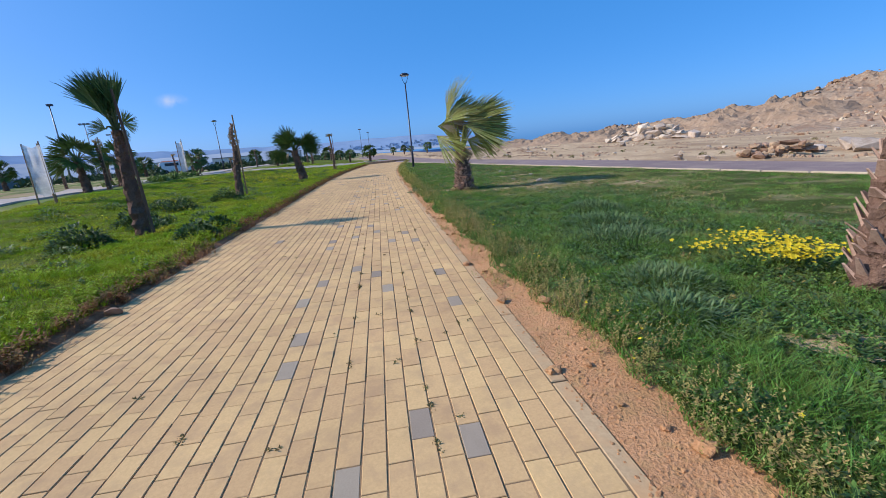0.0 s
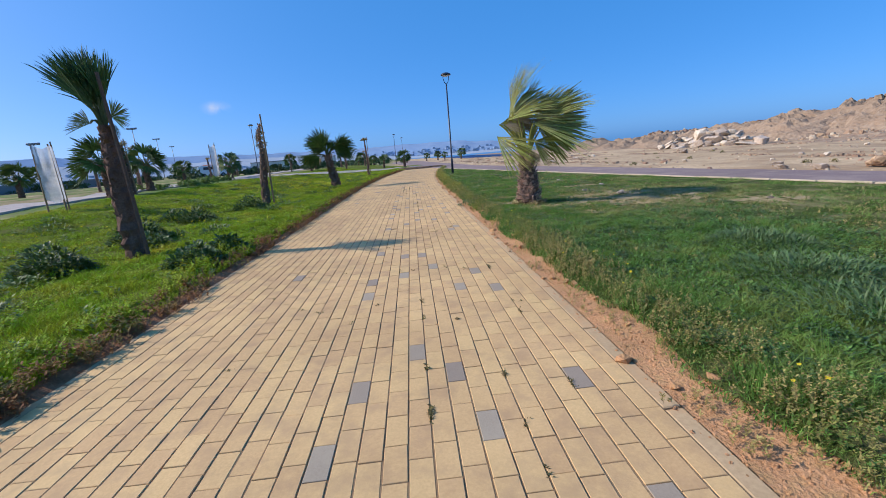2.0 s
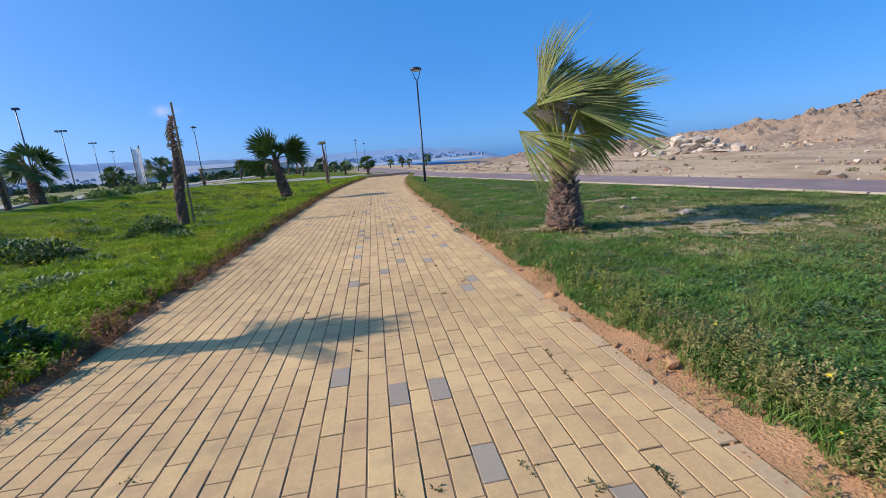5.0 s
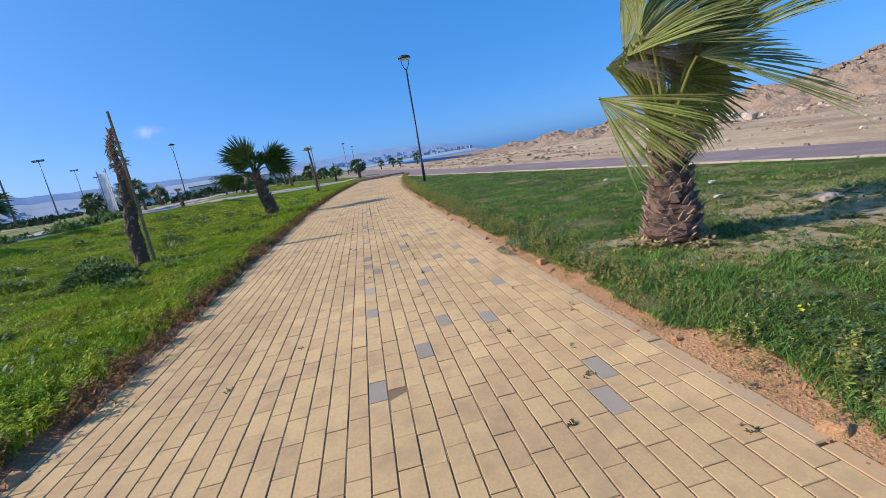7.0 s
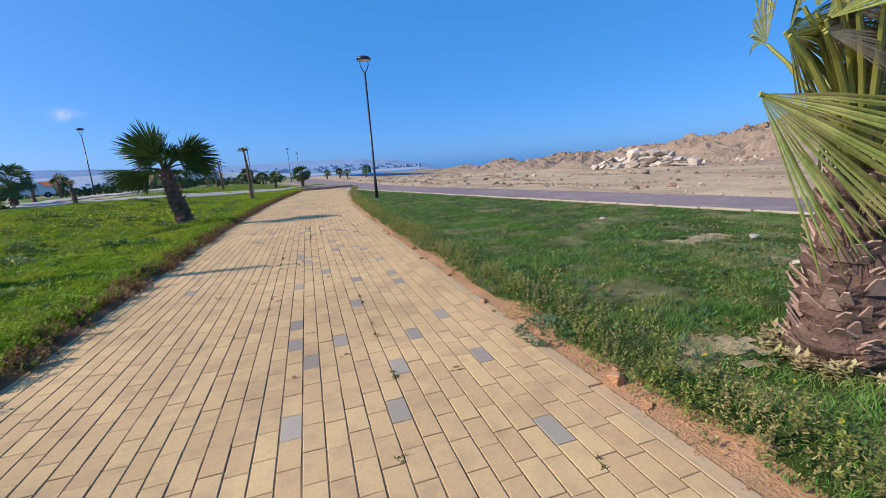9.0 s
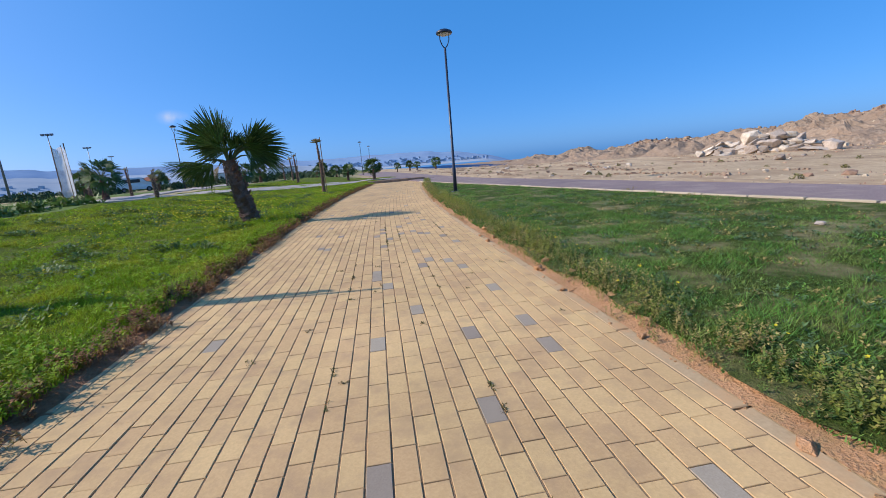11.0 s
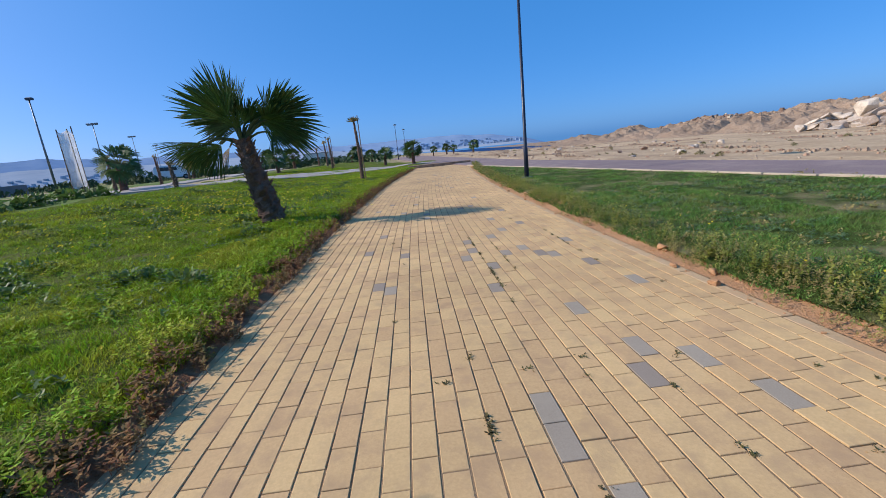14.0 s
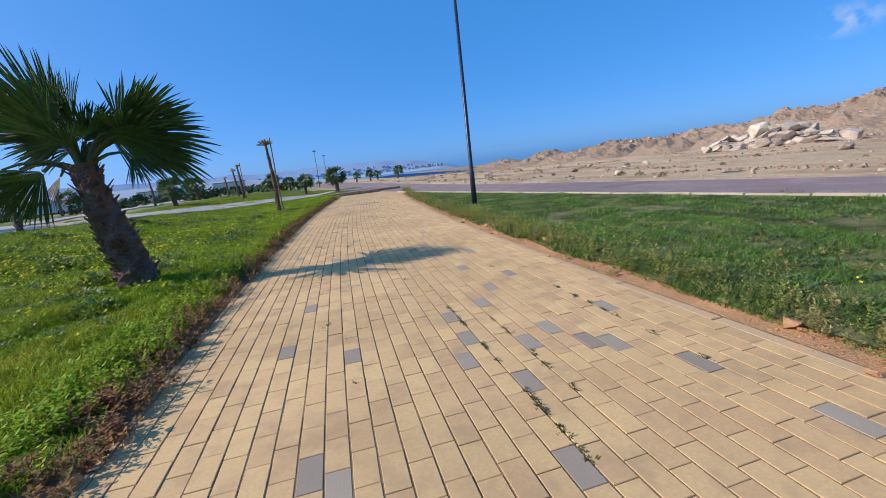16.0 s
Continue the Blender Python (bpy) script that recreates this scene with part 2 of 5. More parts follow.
M_LAMPGREY = mat("grey_metal", (0.16, 0.17, 0.19), (0.22, 0.23, 0.25), 3, 0.45, 60, 0.05, None, 0.5, spec=0.5, metal=0.3)
M_LENS = mat("lamp_lens", (0.55, 0.58, 0.62), (0.62, 0.65, 0.68), 3, 0.3, 60, 0, None, 0.5, spec=0.5)
M_CLOTH = mat("white_netting", (0.62, 0.64, 0.66), (0.74, 0.75, 0.76), 6, 0.7, 30, 0.2, (0.48, 0.50, 0.54), 1.2, spec=0.3, trans=0.45)
M_WHITE = mat("white_render", (0.66, 0.65, 0.62), (0.74, 0.73, 0.70), 1, 0.9, 20, 0.1, None, 0.3, rand=0.12, spec=0.2)
M_ROOF = mat("red_tile_roof", (0.34, 0.11, 0.06), (0.44, 0.16, 0.09), 1, 0.9, 8, 0.3, None, 0.3, rand=0.1, spec=0.2)
M_WALL = mat("grey_wall", (0.16, 0.17, 0.18), (0.23, 0.24, 0.25), 0.8, 0.9, 9, 0.3, None, 0.3, spec=0.2)
M_CARPAINT = mat("white_car_paint", (0.72, 0.73, 0.75), (0.78, 0.79, 0.80), 2, 0.3, 30, 0, None, 0.5, spec=0.5)
M_GLASS = mat("dark_glass", (0.02, 0.025, 0.03), (0.03, 0.035, 0.04), 2, 0.08, 30, 0, None, 0.5, spec=0.6)
M_TYRE = mat("tyre_rubber", (0.02, 0.02, 0.02), (0.03, 0.03, 0.03), 4, 0.85, 40, 0.1, None, 0.5, spec=0.2)
M_SEA = mat("sea_water", (0.010, 0.05, 0.15), (0.016, 0.07, 0.19), 0.02, 0.7, 0.3, 0.2, None, 0.005, spec=0.1, dist=0.2)
# distance haze is painted into these colours, palest on the sunward near range
M_HILL = mat("haze_tinted_hill", (0.21, 0.31, 0.45), (0.24, 0.335, 0.465), 0.012, 1.0, 0.03, 0, (0.19, 0.29, 0.43), 0.002, spec=0.0)
M_HILL_NEAR = mat("haze_paled_hill", (0.31, 0.37, 0.43), (0.35, 0.40, 0.45), 0.012, 1.0, 0.03, 0, (0.28, 0.345, 0.41), 0.002, spec=0.0)
M_TOWN = mat("haze_tinted_town", (0.36, 0.43, 0.52), (0.44, 0.50, 0.57), 0.05, 1.0, 0.5, 0, None, 0.01, isl=0.2, spec=0.0)
M_FARTREE = mat("far_tree_leaf", (0.05, 0.085, 0.035), (0.08, 0.12, 0.05), 1, 0.8, 8, 0, None, 0.3, isl=0.25, spec=0.2)


M_CLOTH.node_tree.nodes["Principled BSDF"].inputs["Alpha"].default_value = 0.6


def ground_material():
    """Sandy earth to the right, dry green to the left, by the plan."""
    m = mat("open_ground", (0.44, 0.31, 0.175), (0.62, 0.465, 0.285), 0.3, 0.95, 5, 0.8, (0.35, 0.235, 0.135), 0.06, spec=0.1, dist=0.05)
    n, l = m.node_tree.nodes, m.node_tree.links
    b = n["Principled BSDF"]
    src = b.inputs["Base Color"].links[0].from_socket
    geo = n.new("ShaderNodeNewGeometry")
    sep = n.new("ShaderNodeSeparateXYZ")
    l.new(geo.outputs["Position"], sep.inputs[0])
    side = n.new("ShaderNodeMapRange")
    side.inputs["From Min"].default_value, side.inputs["From Max"].default_value = 1.0, -6.0
    l.new(sep.outputs[0], side.inputs["Value"])
    t = n.new("ShaderNodeTexNoise")
    t.inputs["Scale"].default_value, t.inputs["Detail"].default_value = 0.12, 5
    l.new(geo.outputs["Position"], t.inputs["Vector"])
    r = n.new("ShaderNodeMapRange")
    r.inputs["From Min"].default_value, r.inputs["From Max"].default_value = 0.36, 0.52
    l.new(t.outputs[0], r.inputs["Value"])
    mul = n.new("ShaderNodeMath")
    mul.operation = "MULTIPLY"
    l.new(side.outputs[0], mul.inputs[0])
    l.new(r.outputs[0], mul.inputs[1])
    x = n.new("ShaderNodeMix")
    x.data_type = "RGBA"
    l.new(mul.outputs[0], x.inputs[0])
    l.new(src, x.inputs[6])
    x.inputs[7].default_value = (0.12, 0.17, 0.04, 1)
    # wheel tracks and scraped bands that run beside the road
    mp = n.new("ShaderNodeMapping")
    mp.inputs["Scale"].default_value, mp.inputs["Rotation"].default_value = (0.55, 0.05, 0.3), (0, 0, -0.2)
    l.new(geo.outputs["Position"], mp.inputs["Vector"])
    t2 = n.new("ShaderNodeTexNoise")
    t2.inputs["Scale"].default_value, t2.inputs["Detail"].default_value, t2.inputs["Roughness"].default_value = 1.0, 6, 0.7
    l.new(mp.outputs[0], t2.inputs["Vector"])
    r2 = n.new("ShaderNodeMapRange")
    r2.inputs["From Min"].default_value, r2.inputs["From Max"].default_value, r2.inputs["To Max"].default_value = 0.5, 0.64, 0.75
    l.new(t2.outputs[0], r2.inputs["Value"])
    x2 = n.new("ShaderNodeMix")
    x2.data_type = "RGBA"
    l.new(r2.outputs[0], x2.inputs[0])
    l.new(x.outputs[2], x2.inputs[6])
    x2.inputs[7].default_value = (0.30, 0.205, 0.125, 1)
    l.new(x2.outputs[2], b.inputs["Base Color"])
    return m


M_GROUND = ground_material()

# ---- building helpers ----
PZ = -0.052                     # top of the pavers
PITCH, LONG = 0.1165, 0.233     # course width and paver length
COURSES = range(-16, 15)
rng = np.random.default_rng(5)


def smooth(a, b, v):
    t = min(1.0, max(0.0, (v - a) / (b - a)))
    return t * t * (3 - 2 * t)


def bend(y):
    """How far the promenade has curved to the right at y."""
    return 0.0027 * max(0.0, y - 19.0) ** 2


L_EDGE, R_EDGE = -0.88 - 16.5 * PITCH, -0.88 + 14.5 * PITCH     # -2.80 and 0.81


def road_near(y):
    return 9.5 - 0.215 * (y - 7.4) if y < 40 else 2.49 - 0.12 * (y - 40)


def road_far(y):
    return 11.7 - 0.19 * (y - 9) if y < 40 else 5.81 - 0.06 * (y - 40)


def ground_z(x, y):
    """Height of the open ground and lawns."""
    x0 = x - bend(y)
    if x0 < -2.9:
        u = -2.9 - x0
        z = 0.6 * smooth(2.2, 9.0, u) * smooth(5, 17, y) + 0.03 * smooth(0, 0.5, u)
        return z + 0.05 * noise.noise((x * 0.4, y * 0.4, 3.1)) * smooth(0.3, 2, u) + 0.13 * max(0.0, noise.noise((x * 0.75, y * 0.95, 8.4))) * smooth(0.2, 0.9, u)
    if x0 > 0.9:
        u = x0 - 0.9
        return -0.03 + 0.035 * smooth(0, 0.5, u) + 0.035 * noise.noise((x * 0.5, y * 0.5, 7.7)) * smooth(0.3, 2, u) * smooth(0, 1.5, road_near(y) - x)
    return -0.14


def mesh(name, verts, faces, material, smooth_shade=False):
    me = bpy.data.meshes.new(name)
    me.from_pydata([tuple(v) for v in verts], [], faces)
    me.materials.append(material)
    if smooth_shade:
        me.polygons.foreach_set("use_smooth", [True] * len(me.polygons))
    me.update()
    return me


def thing(name, at, label, category, group="", kind=""):
    ob = new(name)
    ob.location = at
    ob.empty_display_size = 0.2
    return tagged(ob, label, category, group, kind)


def part(name, geo, material, parent, label="", shade=False):
    """One mesh object under a thing or a part, in its parent's own coordinates."""
    ob = new(name, mesh(name, geo[0], geo[1], material, shade) if isinstance(geo, tuple) else geo)
    ob.parent = parent
    return tagged(ob, label)


def single(name, geo, material, label, category="", kind="", group="", shade=False):
    ob = new(name, mesh(name, geo[0], geo[1], material, shade))
    return tagged(ob, label, category, group, kind)


def join(*geos):
    v, f = [], []
    for gv, gf in geos:
        o = len(v)
        v.extend(gv)
        f.extend([tuple(i + o for i in q) for q in gf])
    return v, f


def tube(points, radii, sides=8, cap=True, squash=1.0):
    """A round bar along points."""
    v, f = [], []
    pts = [Vector(p) for p in points]
    for i, p in enumerate(pts):
        d = (pts[min(i + 1, len(pts) - 1)] - pts[max(i - 1, 0)]).normalized()
        a = d.cross(Vector((0, 1, 0.01)) if abs(d.y) < 0.9 else Vector((1, 0, 0))).normalized()
        b = d.cross(a)
        for k in range(sides):
            w = 2 * math.pi * k / sides
            v.append(p + radii[i] * (a * math.cos(w) + b * math.sin(w) * squash))
    for i in range(len(pts) - 1):
        for k in range(sides):
            q = (k + 1) % sides
            f.append((i * sides + k, i * sides + q, (i + 1) * sides + q, (i + 1) * sides + k))
    if cap:
        f.append(tuple(range(sides))[::-1])
        f.append(tuple((len(pts) - 1) * sides + k for k in range(sides)))
    return v, f


def block(cx, cy, cz, sx, sy, sz, ch=0.0):
    """A box with a chamfered top edge, centred on its base."""
    x, y = sx / 2, sy / 2
    v = [(cx - x, cy - y, cz), (cx + x, cy - y, cz), (cx + x, cy + y, cz), (cx - x, cy + y, cz)]
    z = cz + sz
    f = [(3, 2, 1, 0)]
    if ch:
        v += [(cx - x, cy - y, z - ch), (cx + x, cy - y, z - ch), (cx + x, cy + y, z - ch), (cx - x, cy + y, z - ch)]
        x, y = x - ch, y - ch
    v += [(cx - x, cy - y, z), (cx + x, cy - y, z), (cx + x, cy + y, z), (cx - x, cy + y, z)]
    for o in range(0, len(v) - 4, 4):
        f += [(o + k, o + (k + 1) % 4, o + 4 + (k + 1) % 4, o + 4 + k) for k in range(4)]
    o = len(v) - 4
    f.append((o, o + 1, o + 2, o + 3))
    return v, f


def rock(r, seed, flat=0.7, long=1.0, cuts=2):
    """A broken stone: the hull of a few random corners, its arrises a little chipped."""
    rr = random.Random(seed)
    bm = bmesh.new()
    for _ in range(13 + 4 * cuts):
        p = Vector((rr.uniform(-1, 1), rr.uniform(-1, 1), rr.uniform(-1, 1)))
        p *= min(1.0, 1.05 / max(p.length, 0.01)) if rr.random() < 0.6 else 1.0
        bm.verts.new((p.x * r * long, p.y * r, p.z * r * flat))
    res = bmesh.ops.convex_hull(bm, input=bm.verts)
    bmesh.ops.delete(bm, geom=list({g for g in res["geom_interior"] + res["geom_unused"] if isinstance(g, bmesh.types.BMVert)}), context="VERTS")
    bmesh.ops.bevel(bm, geom=list(bm.edges), offset=0.05 * r * min(flat, 1), segments=1, affect="EDGES")
    bm.verts.index_update()
    v = [tuple(q.co) for q in bm.verts]
    f = [tuple(q.index for q in face.verts) for face in bm.faces]
    bm.free()
    lo = min(p[2] for p in v)
    return [(p[0], p[1], p[2] - lo * 0.75) for p in v], f


def sheet(xs, ys, zf):
    """A grid of cells; xs may be a function of y."""
    v, f = [], []
    for y in ys:
        row = xs(y) if callable(xs) else xs
        n = len(row)
        v.extend((x, y, zf(x, y)) for x in row)
    for j in range(len(ys) - 1):
        for i in range(n - 1):
            a = j * n + i
            f.append((a, a + 1, a + n + 1, a + n))
    return v, f


def strip(line, widths, dz, zf=ground_z, across=4, lift=0.0):
    """A paved band along a plan line, its top following the ground, with an edge."""
    v, f = [], []
    n = across + 1
    pts = [Vector(p) for p in line]
    for i, p in enumerate(pts):
        d = (pts[min(i + 1, len(pts) - 1)] - pts[max(i - 1, 0)]).normalized()
        s = Vector((d.y, -d.x))
        for k in range(n):
            q = p + s * widths[i] * (k / across - 0.5)
            z = zf(q.x, q.y) + lift
            v.append((q.x, q.y, z + dz))
        for k in (0, across):
            q = p + s * widths[i] * (k / across - 0.5)
            v.append((q.x, q.y, zf(q.x, q.y) + lift - 0.1))
    m = n + 2
    for i in range(len(pts) - 1):
        for k in range(across):
            f.append((i * m + k, i * m + k + 1, (i + 1) * m + k + 1, (i + 1) * m + k))
        f.append((i * m + n, i * m, (i + 1) * m, (i + 1) * m + n))
        f.append((i * m + across, i * m + n + 1, (i + 1) * m + n + 1, (i + 1) * m + across))
    return v, f


def dense(line, step=1.0):
    """Points along a polyline at even steps, with rounded corners."""
    pts = [Vector(p) for p in line]
    for _ in range(2):
        out = [pts[0]]
        for a, b in zip(pts, pts[1:]):
            out += [a * 0.75 + b * 0.25, a * 0.25 + b * 0.75]
        pts = out + [pts[-1]]
    res = []
    for a, b in zip(pts, pts[1:]):
        k = max(1, int((b - a).length / step))
        res += [a + (b - a) * (i / k) for i in range(k)]
    return res + [pts[-1]]


def blades(name, xy, h, w, lean, material, parts=2, zf=ground_z, wind=(0.15, -0.03)):
    """Many upright leaves, one island each, as a mesh of its own."""
    n = len(xy)
    z = np.array([zf(x, y) for x, y in xy]) - 0.01
    a = rng.uniform(0, 2 * np.pi, n)
    tall = np.array([0.95 + 1.3 * noise.noise((x * 1.4, y * 1.4, 5)) + 1.0 * noise.noise((x * 4, y * 4, 9)) for x, y in xy])
    hh, ww = h * rng.uniform(0.55, 1.35, n) * np.clip(tall, 0.55, 2.2), w * rng.uniform(0.7, 1.3, n)
    b = rng.uniform(0, 2 * np.pi, n)
    ln = lean * rng.uniform(0.3, 1.3, n) * hh
    dx, dy = np.cos(b) * ln + wind[0] * hh, np.sin(b) * ln + wind[1] * hh
    cx, cy = np.cos(a) * ww / 2, np.sin(a) * ww / 2
    base = np.stack([xy[:, 0], xy[:, 1], z], 1)
    side = np.stack([cx, cy, np.zeros(n)], 1)
    tip = base + np.stack([dx, dy, hh], 1)
    if parts == 1:
        co = np.stack([base - side, base + side, tip], 1).reshape(-1, 3)
        loops = np.arange(n * 3)
        start = np.arange(n) * 3
    else:
        mid = base + np.stack([dx * 0.3, dy * 0.3, hh * 0.6], 1)
        co = np.stack([base - side, base + side, mid + side * 0.8, mid - side * 0.8, tip], 1).reshape(-1, 3)
        o = (np.arange(n) * 5)[:, None]
        loops = np.concatenate([o + np.array([0, 1, 2, 3]), o + np.array([3, 2, 4])], 1).reshape(-1)
        start = ((np.arange(n) * 7)[:, None] + np.array([0, 4])).reshape(-1)
    me = bpy.data.meshes.new(name)
    me.vertices.add(len(co))
    me.vertices.foreach_set("co", co.reshape(-1).astype(np.float32))
    me.loops.add(len(loops))
    me.loops.foreach_set("vertex_index", loops.astype(np.int32))
    me.polygons.add(len(start))
    me.polygons.foreach_set("loop_start", start.astype(np.int32))
    me.update(calc_edges=True)
    me.validate()
    me.materials.append(material)
    return me

# ---- open ground, sea, far land ----


def open_ground(x, y):
    d = math.hypot(x, y)
    z = ground_z(x, y) - 0.03 if y < 60 else 0.6 * smooth(3, 12, -x) - 0.06
    if y < 60 and road_near(y) - 0.3 < x < road_far(y) + 0.3:
        z = -0.09
    elif x > 3:
        z += 0.10 * noise.noise((x * 0.22, y * 0.22, 1.0)) * smooth(1.0, 6, x - road_far(min(y, 90)))
    shore = smooth(0, 60, (x - 20) * 0.8 + (y - 190) * 0.6) if x > -60 else 0.0
    z -= 2.2 * smooth(55, 160, y) * smooth(4, 40, x)
    return z * (1 - shore) - (14.0 + 0.014 * d) * shore + (0 if d < 300 else -2.0 * smooth(300, 900, d))


def spaced(*runs):
    out = []
    for a, b, s in runs:
        out += list(np.arange(a, b, s))
    return [float(v) for v in out]


gx = spaced((-2600, -400, 400), (-400, -100, 60), (-100, -30, 6), (-30, 20, 0.5), (20, 120, 2.5), (120, 400, 20), (400, 2601, 400))
gy = spaced((-1500, -100, 200), (-100, -8, 8), (-8, 56, 0.5), (56, 140, 3), (140, 400, 15), (400, 2601, 200))
ground = single("ground", sheet(gx, gy, open_ground), M_GROUND, "dry sandy and grassy open ground", "ground", "structure", shade=True)

sea_v = [(math.sin(a) * r, math.cos(a) * r, -8.0) for r in (60.0, 1100.0) for a in np.linspace(radians(-25), radians(150), 60)]
sea = single("water", (sea_v, [(i, i + 1, i + 61, i + 60) for i in range(59)]), M_SEA, "dark blue sea on the horizon", "sea", "structure")


def hill_top(a, layer):
    """Height of a range's skyline at an azimuth, in metres."""
    rad, k = ((1500, 0.72), (2300, 1.0))[layer]
    e = 3.0 - 1.1 * smooth(-50, -10, a) - 0.1 * smooth(-10, 6, a) - 1.75 * smooth(6, 20, a)
    e *= k * (1 + 0.22 * noise.noise((a * 0.09, layer * 9.0, 0)) + 0.12 * noise.noise((a * 0.4, layer, 2)) + 0.04 * noise.noise((a * 1.7, layer, 5)))
    if layer == 0:
        e *= 1 - smooth(-12, 2, a)
    return rad * math.tan(radians(max(e, 0.02))) + 7


def far_hills(layer, rad):
    """A range that rings the land side, its haze carried by the material's colour."""
    v, f = [], []
    az = np.linspace(-110, 24, 270)
    for a in az:
        for s, back in ((0.0, 0), (0.55, 120), (1.0, 320)):
            v.append((math.sin(radians(a)) * (rad + back), math.cos(radians(a)) * (rad + back), -6 - 45 * smooth(14, 21, a) + s * hill_top(a, layer)))
    for i in range(len(az) - 1):
        for k in range(2):
            p = i * 3 + k
            f.append((p, p + 3, p + 4, p + 1))
    return v, f


single("backdrop_near", far_hills(0, 1500), M_HILL_NEAR, "hills behind the town, paled by haze put into their colour", "hills", "structure", shade=True)
single("backdrop_far", far_hills(1, 2300), M_HILL, "hills on the horizon, blue haze put into their colour", "hills", "structure", shade=True)


def far_town():
    """Small houses up the lower slopes of the hills, haze paling their colour."""
    geos = []
    r = random.Random(4)
    for i in range(520):
        layer = 0 if r.random() < 0.55 else 1
        a = r.uniform(-75, -14) if layer == 0 else r.uniform(-14, 15)
        s = r.random() ** 1.6 * 0.5
        d = (1500, 2300)[layer] + 120 * s / 0.55
        k = (0.7, 1.0)[layer]
        geos.append(block(math.sin(radians(a)) * d, math.cos(radians(a)) * d, -8 + s * hill_top(a, layer), r.uniform(6, 18) * k, r.uniform(6, 12) * k, r.uniform(5, 10) * k + 2))
    return join(*geos)


single("distant_town", far_town(), M_TOWN, "town buildings on the slopes of hills, paled by haze in their colour", "town", "stuff")

# ---- promenade ----
Y0, Y1 = -2.0, 46.3
xs_slab = [L_EDGE - 0.004, -1.9, -1.0, -0.1, R_EDGE + 0.004]
promenade = single("pavement", sheet(lambda y: [x + bend(y) for x in xs_slab], spaced((Y0, Y1 + 0.5, 0.5)), lambda x, y: PZ - 0.0042), M_JOINT,
                   "promenade of ochre concrete pavers with sandy joints", "pavement", "structure")


def band(name, x_in, x_out, z_in, z_out, material, label, lumps, y1=Y1, side=1, n=9):
    """A strip of bare earth between the edging and the grass."""
    def xs(y):
        w = 1 + 0.35 * noise.noise((y * 0.9, side * 5.0, 0))
        return [bend(y) + x_in + (x_out - x_in) * w * k / (n - 1) for k in range(n)]

    def zf(x, y):
        t = min(1, max(0, (x - bend(y) - x_in) / (x_out - x_in)))
        big = noise.noise((x * 2.2, y * 2.2, side)) * 0.9 + noise.noise((x * 6, y * 6, side)) * 0.6 + noise.noise((x * 15, y * 15, side)) * 0.35
        z = z_in + (z_out - z_in) * t + max(-0.012, lumps * big * min(1, t * 2.5) * (1 - 0.9 * t)) + 0.004
        return max(z, open_ground(x, y) + 0.006)
    return single(name, sheet(xs, spaced((Y0, y1, 0.06)), zf), material, label, "soil", "structure", shade=True)


band("soil_verge_right", R_EDGE + 0.100, R_EDGE + 0.74, PZ - 0.012, -0.012, M_SOIL, "crumbly orange-red soil beside the pavers", 0.085)
band("soil_verge_left", L_EDGE - 0.02, L_EDGE - 0.40, PZ - 0.012, 0.02, M_SOIL_D, "dark reddish soil beside the pavers", 0.03, side=2)

# ---- lawns ----


def lawn_edge(y):
    """How far the lawn's edge lies from the pavers."""
    return 0.48 - 0.12 * smooth(2, 5, y) - 0.06 * smooth(5, 9, y) - 0.03 * smooth(11, 14, y) + 0.18 * noise.noise((y * 1.1, 9, 0)) + 0.10 * noise.noise((y * 3.3, 4, 0))


def left_x(y):
    far = -9.8 - 1.6 * smooth(4, 22, y)
    a = L_EDGE - 0.26 + 0.08 * noise.noise((y * 1.3, 0, 0)) + bend(y)
    return [a + (far - a) * (k / 38) ** 1.2 for k in range(39)]


def right_x(y):
    a = R_EDGE + lawn_edge(y) + bend(y)
    b = max(road_near(y) - 0.12, a + 0.05)
    return [a + (b - a) * (k / 24) ** 1.2 for k in range(25)]


lawn_left = single("lawn_left", sheet(left_x, spaced((-3, 60, 0.25)), lambda x, y: ground_z(x, y) + 0.004), M_LAWN, "rough sunlit green lawn with weeds", "lawn", "structure", shade=True)
lawn_right = single("lawn_right", sheet(right_x, spaced((-3, 43, 0.4)), lambda x, y: ground_z(x, y) + 0.004), M_LAWN_R, "deep green mown lawn with dry patches", "lawn", "structure", shade=True)

# ---- road beyond the lawn, walkways ----
ys = spaced((-8, 120, 2.0))
road = single("road", strip([((road_near(y) + road_far(y)) / 2, y) for y in ys], [road_far(y) - road_near(y) for y in ys], 0.0, zf=lambda x, y: 0.0, across=4), M_ROAD,
              "purple-grey paved road", "road", "structure")
kerb = thing("kerb", (0, 0, 0), "low pale concrete kerb along the road", "kerb", kind="structure")
for i, y in enumerate(spaced((-6, 41.5, 1.0))):
    x = road_near(y) - 0.08
    kb = part("kerb_stone", block(0, 0, 0, 0.12, 0.985, 0.075, 0.012), M_KERB, kerb)
    kb.location, kb.rotation_euler = (x, y + 0.5, -0.04 + 0.006 * math.sin(i * 2.1)), (0, 0, 0.21)
W1 = dense([(-12.2, -6), (-13.3, 10), (-14.6, 22), (-15.4, 34), (-16.2, 50), (-18, 75)])
W2 = dense([(-14.6, 33.4), (-10.6, 35.0), (-7.4, 41), (-5.0, 47.5), (-1.5, 53), (2, 56)])
single("walkway_park", strip(W1, [2.6] * len(W1), 0.035), M_WALK, "pale grey park walkway", "walkway", "structure")
single("walkway_branch", strip(W2, [1.7] * len(W2), 0.05), M_WALK, "pale grey branch of the park walkway", "walkway", "structure")
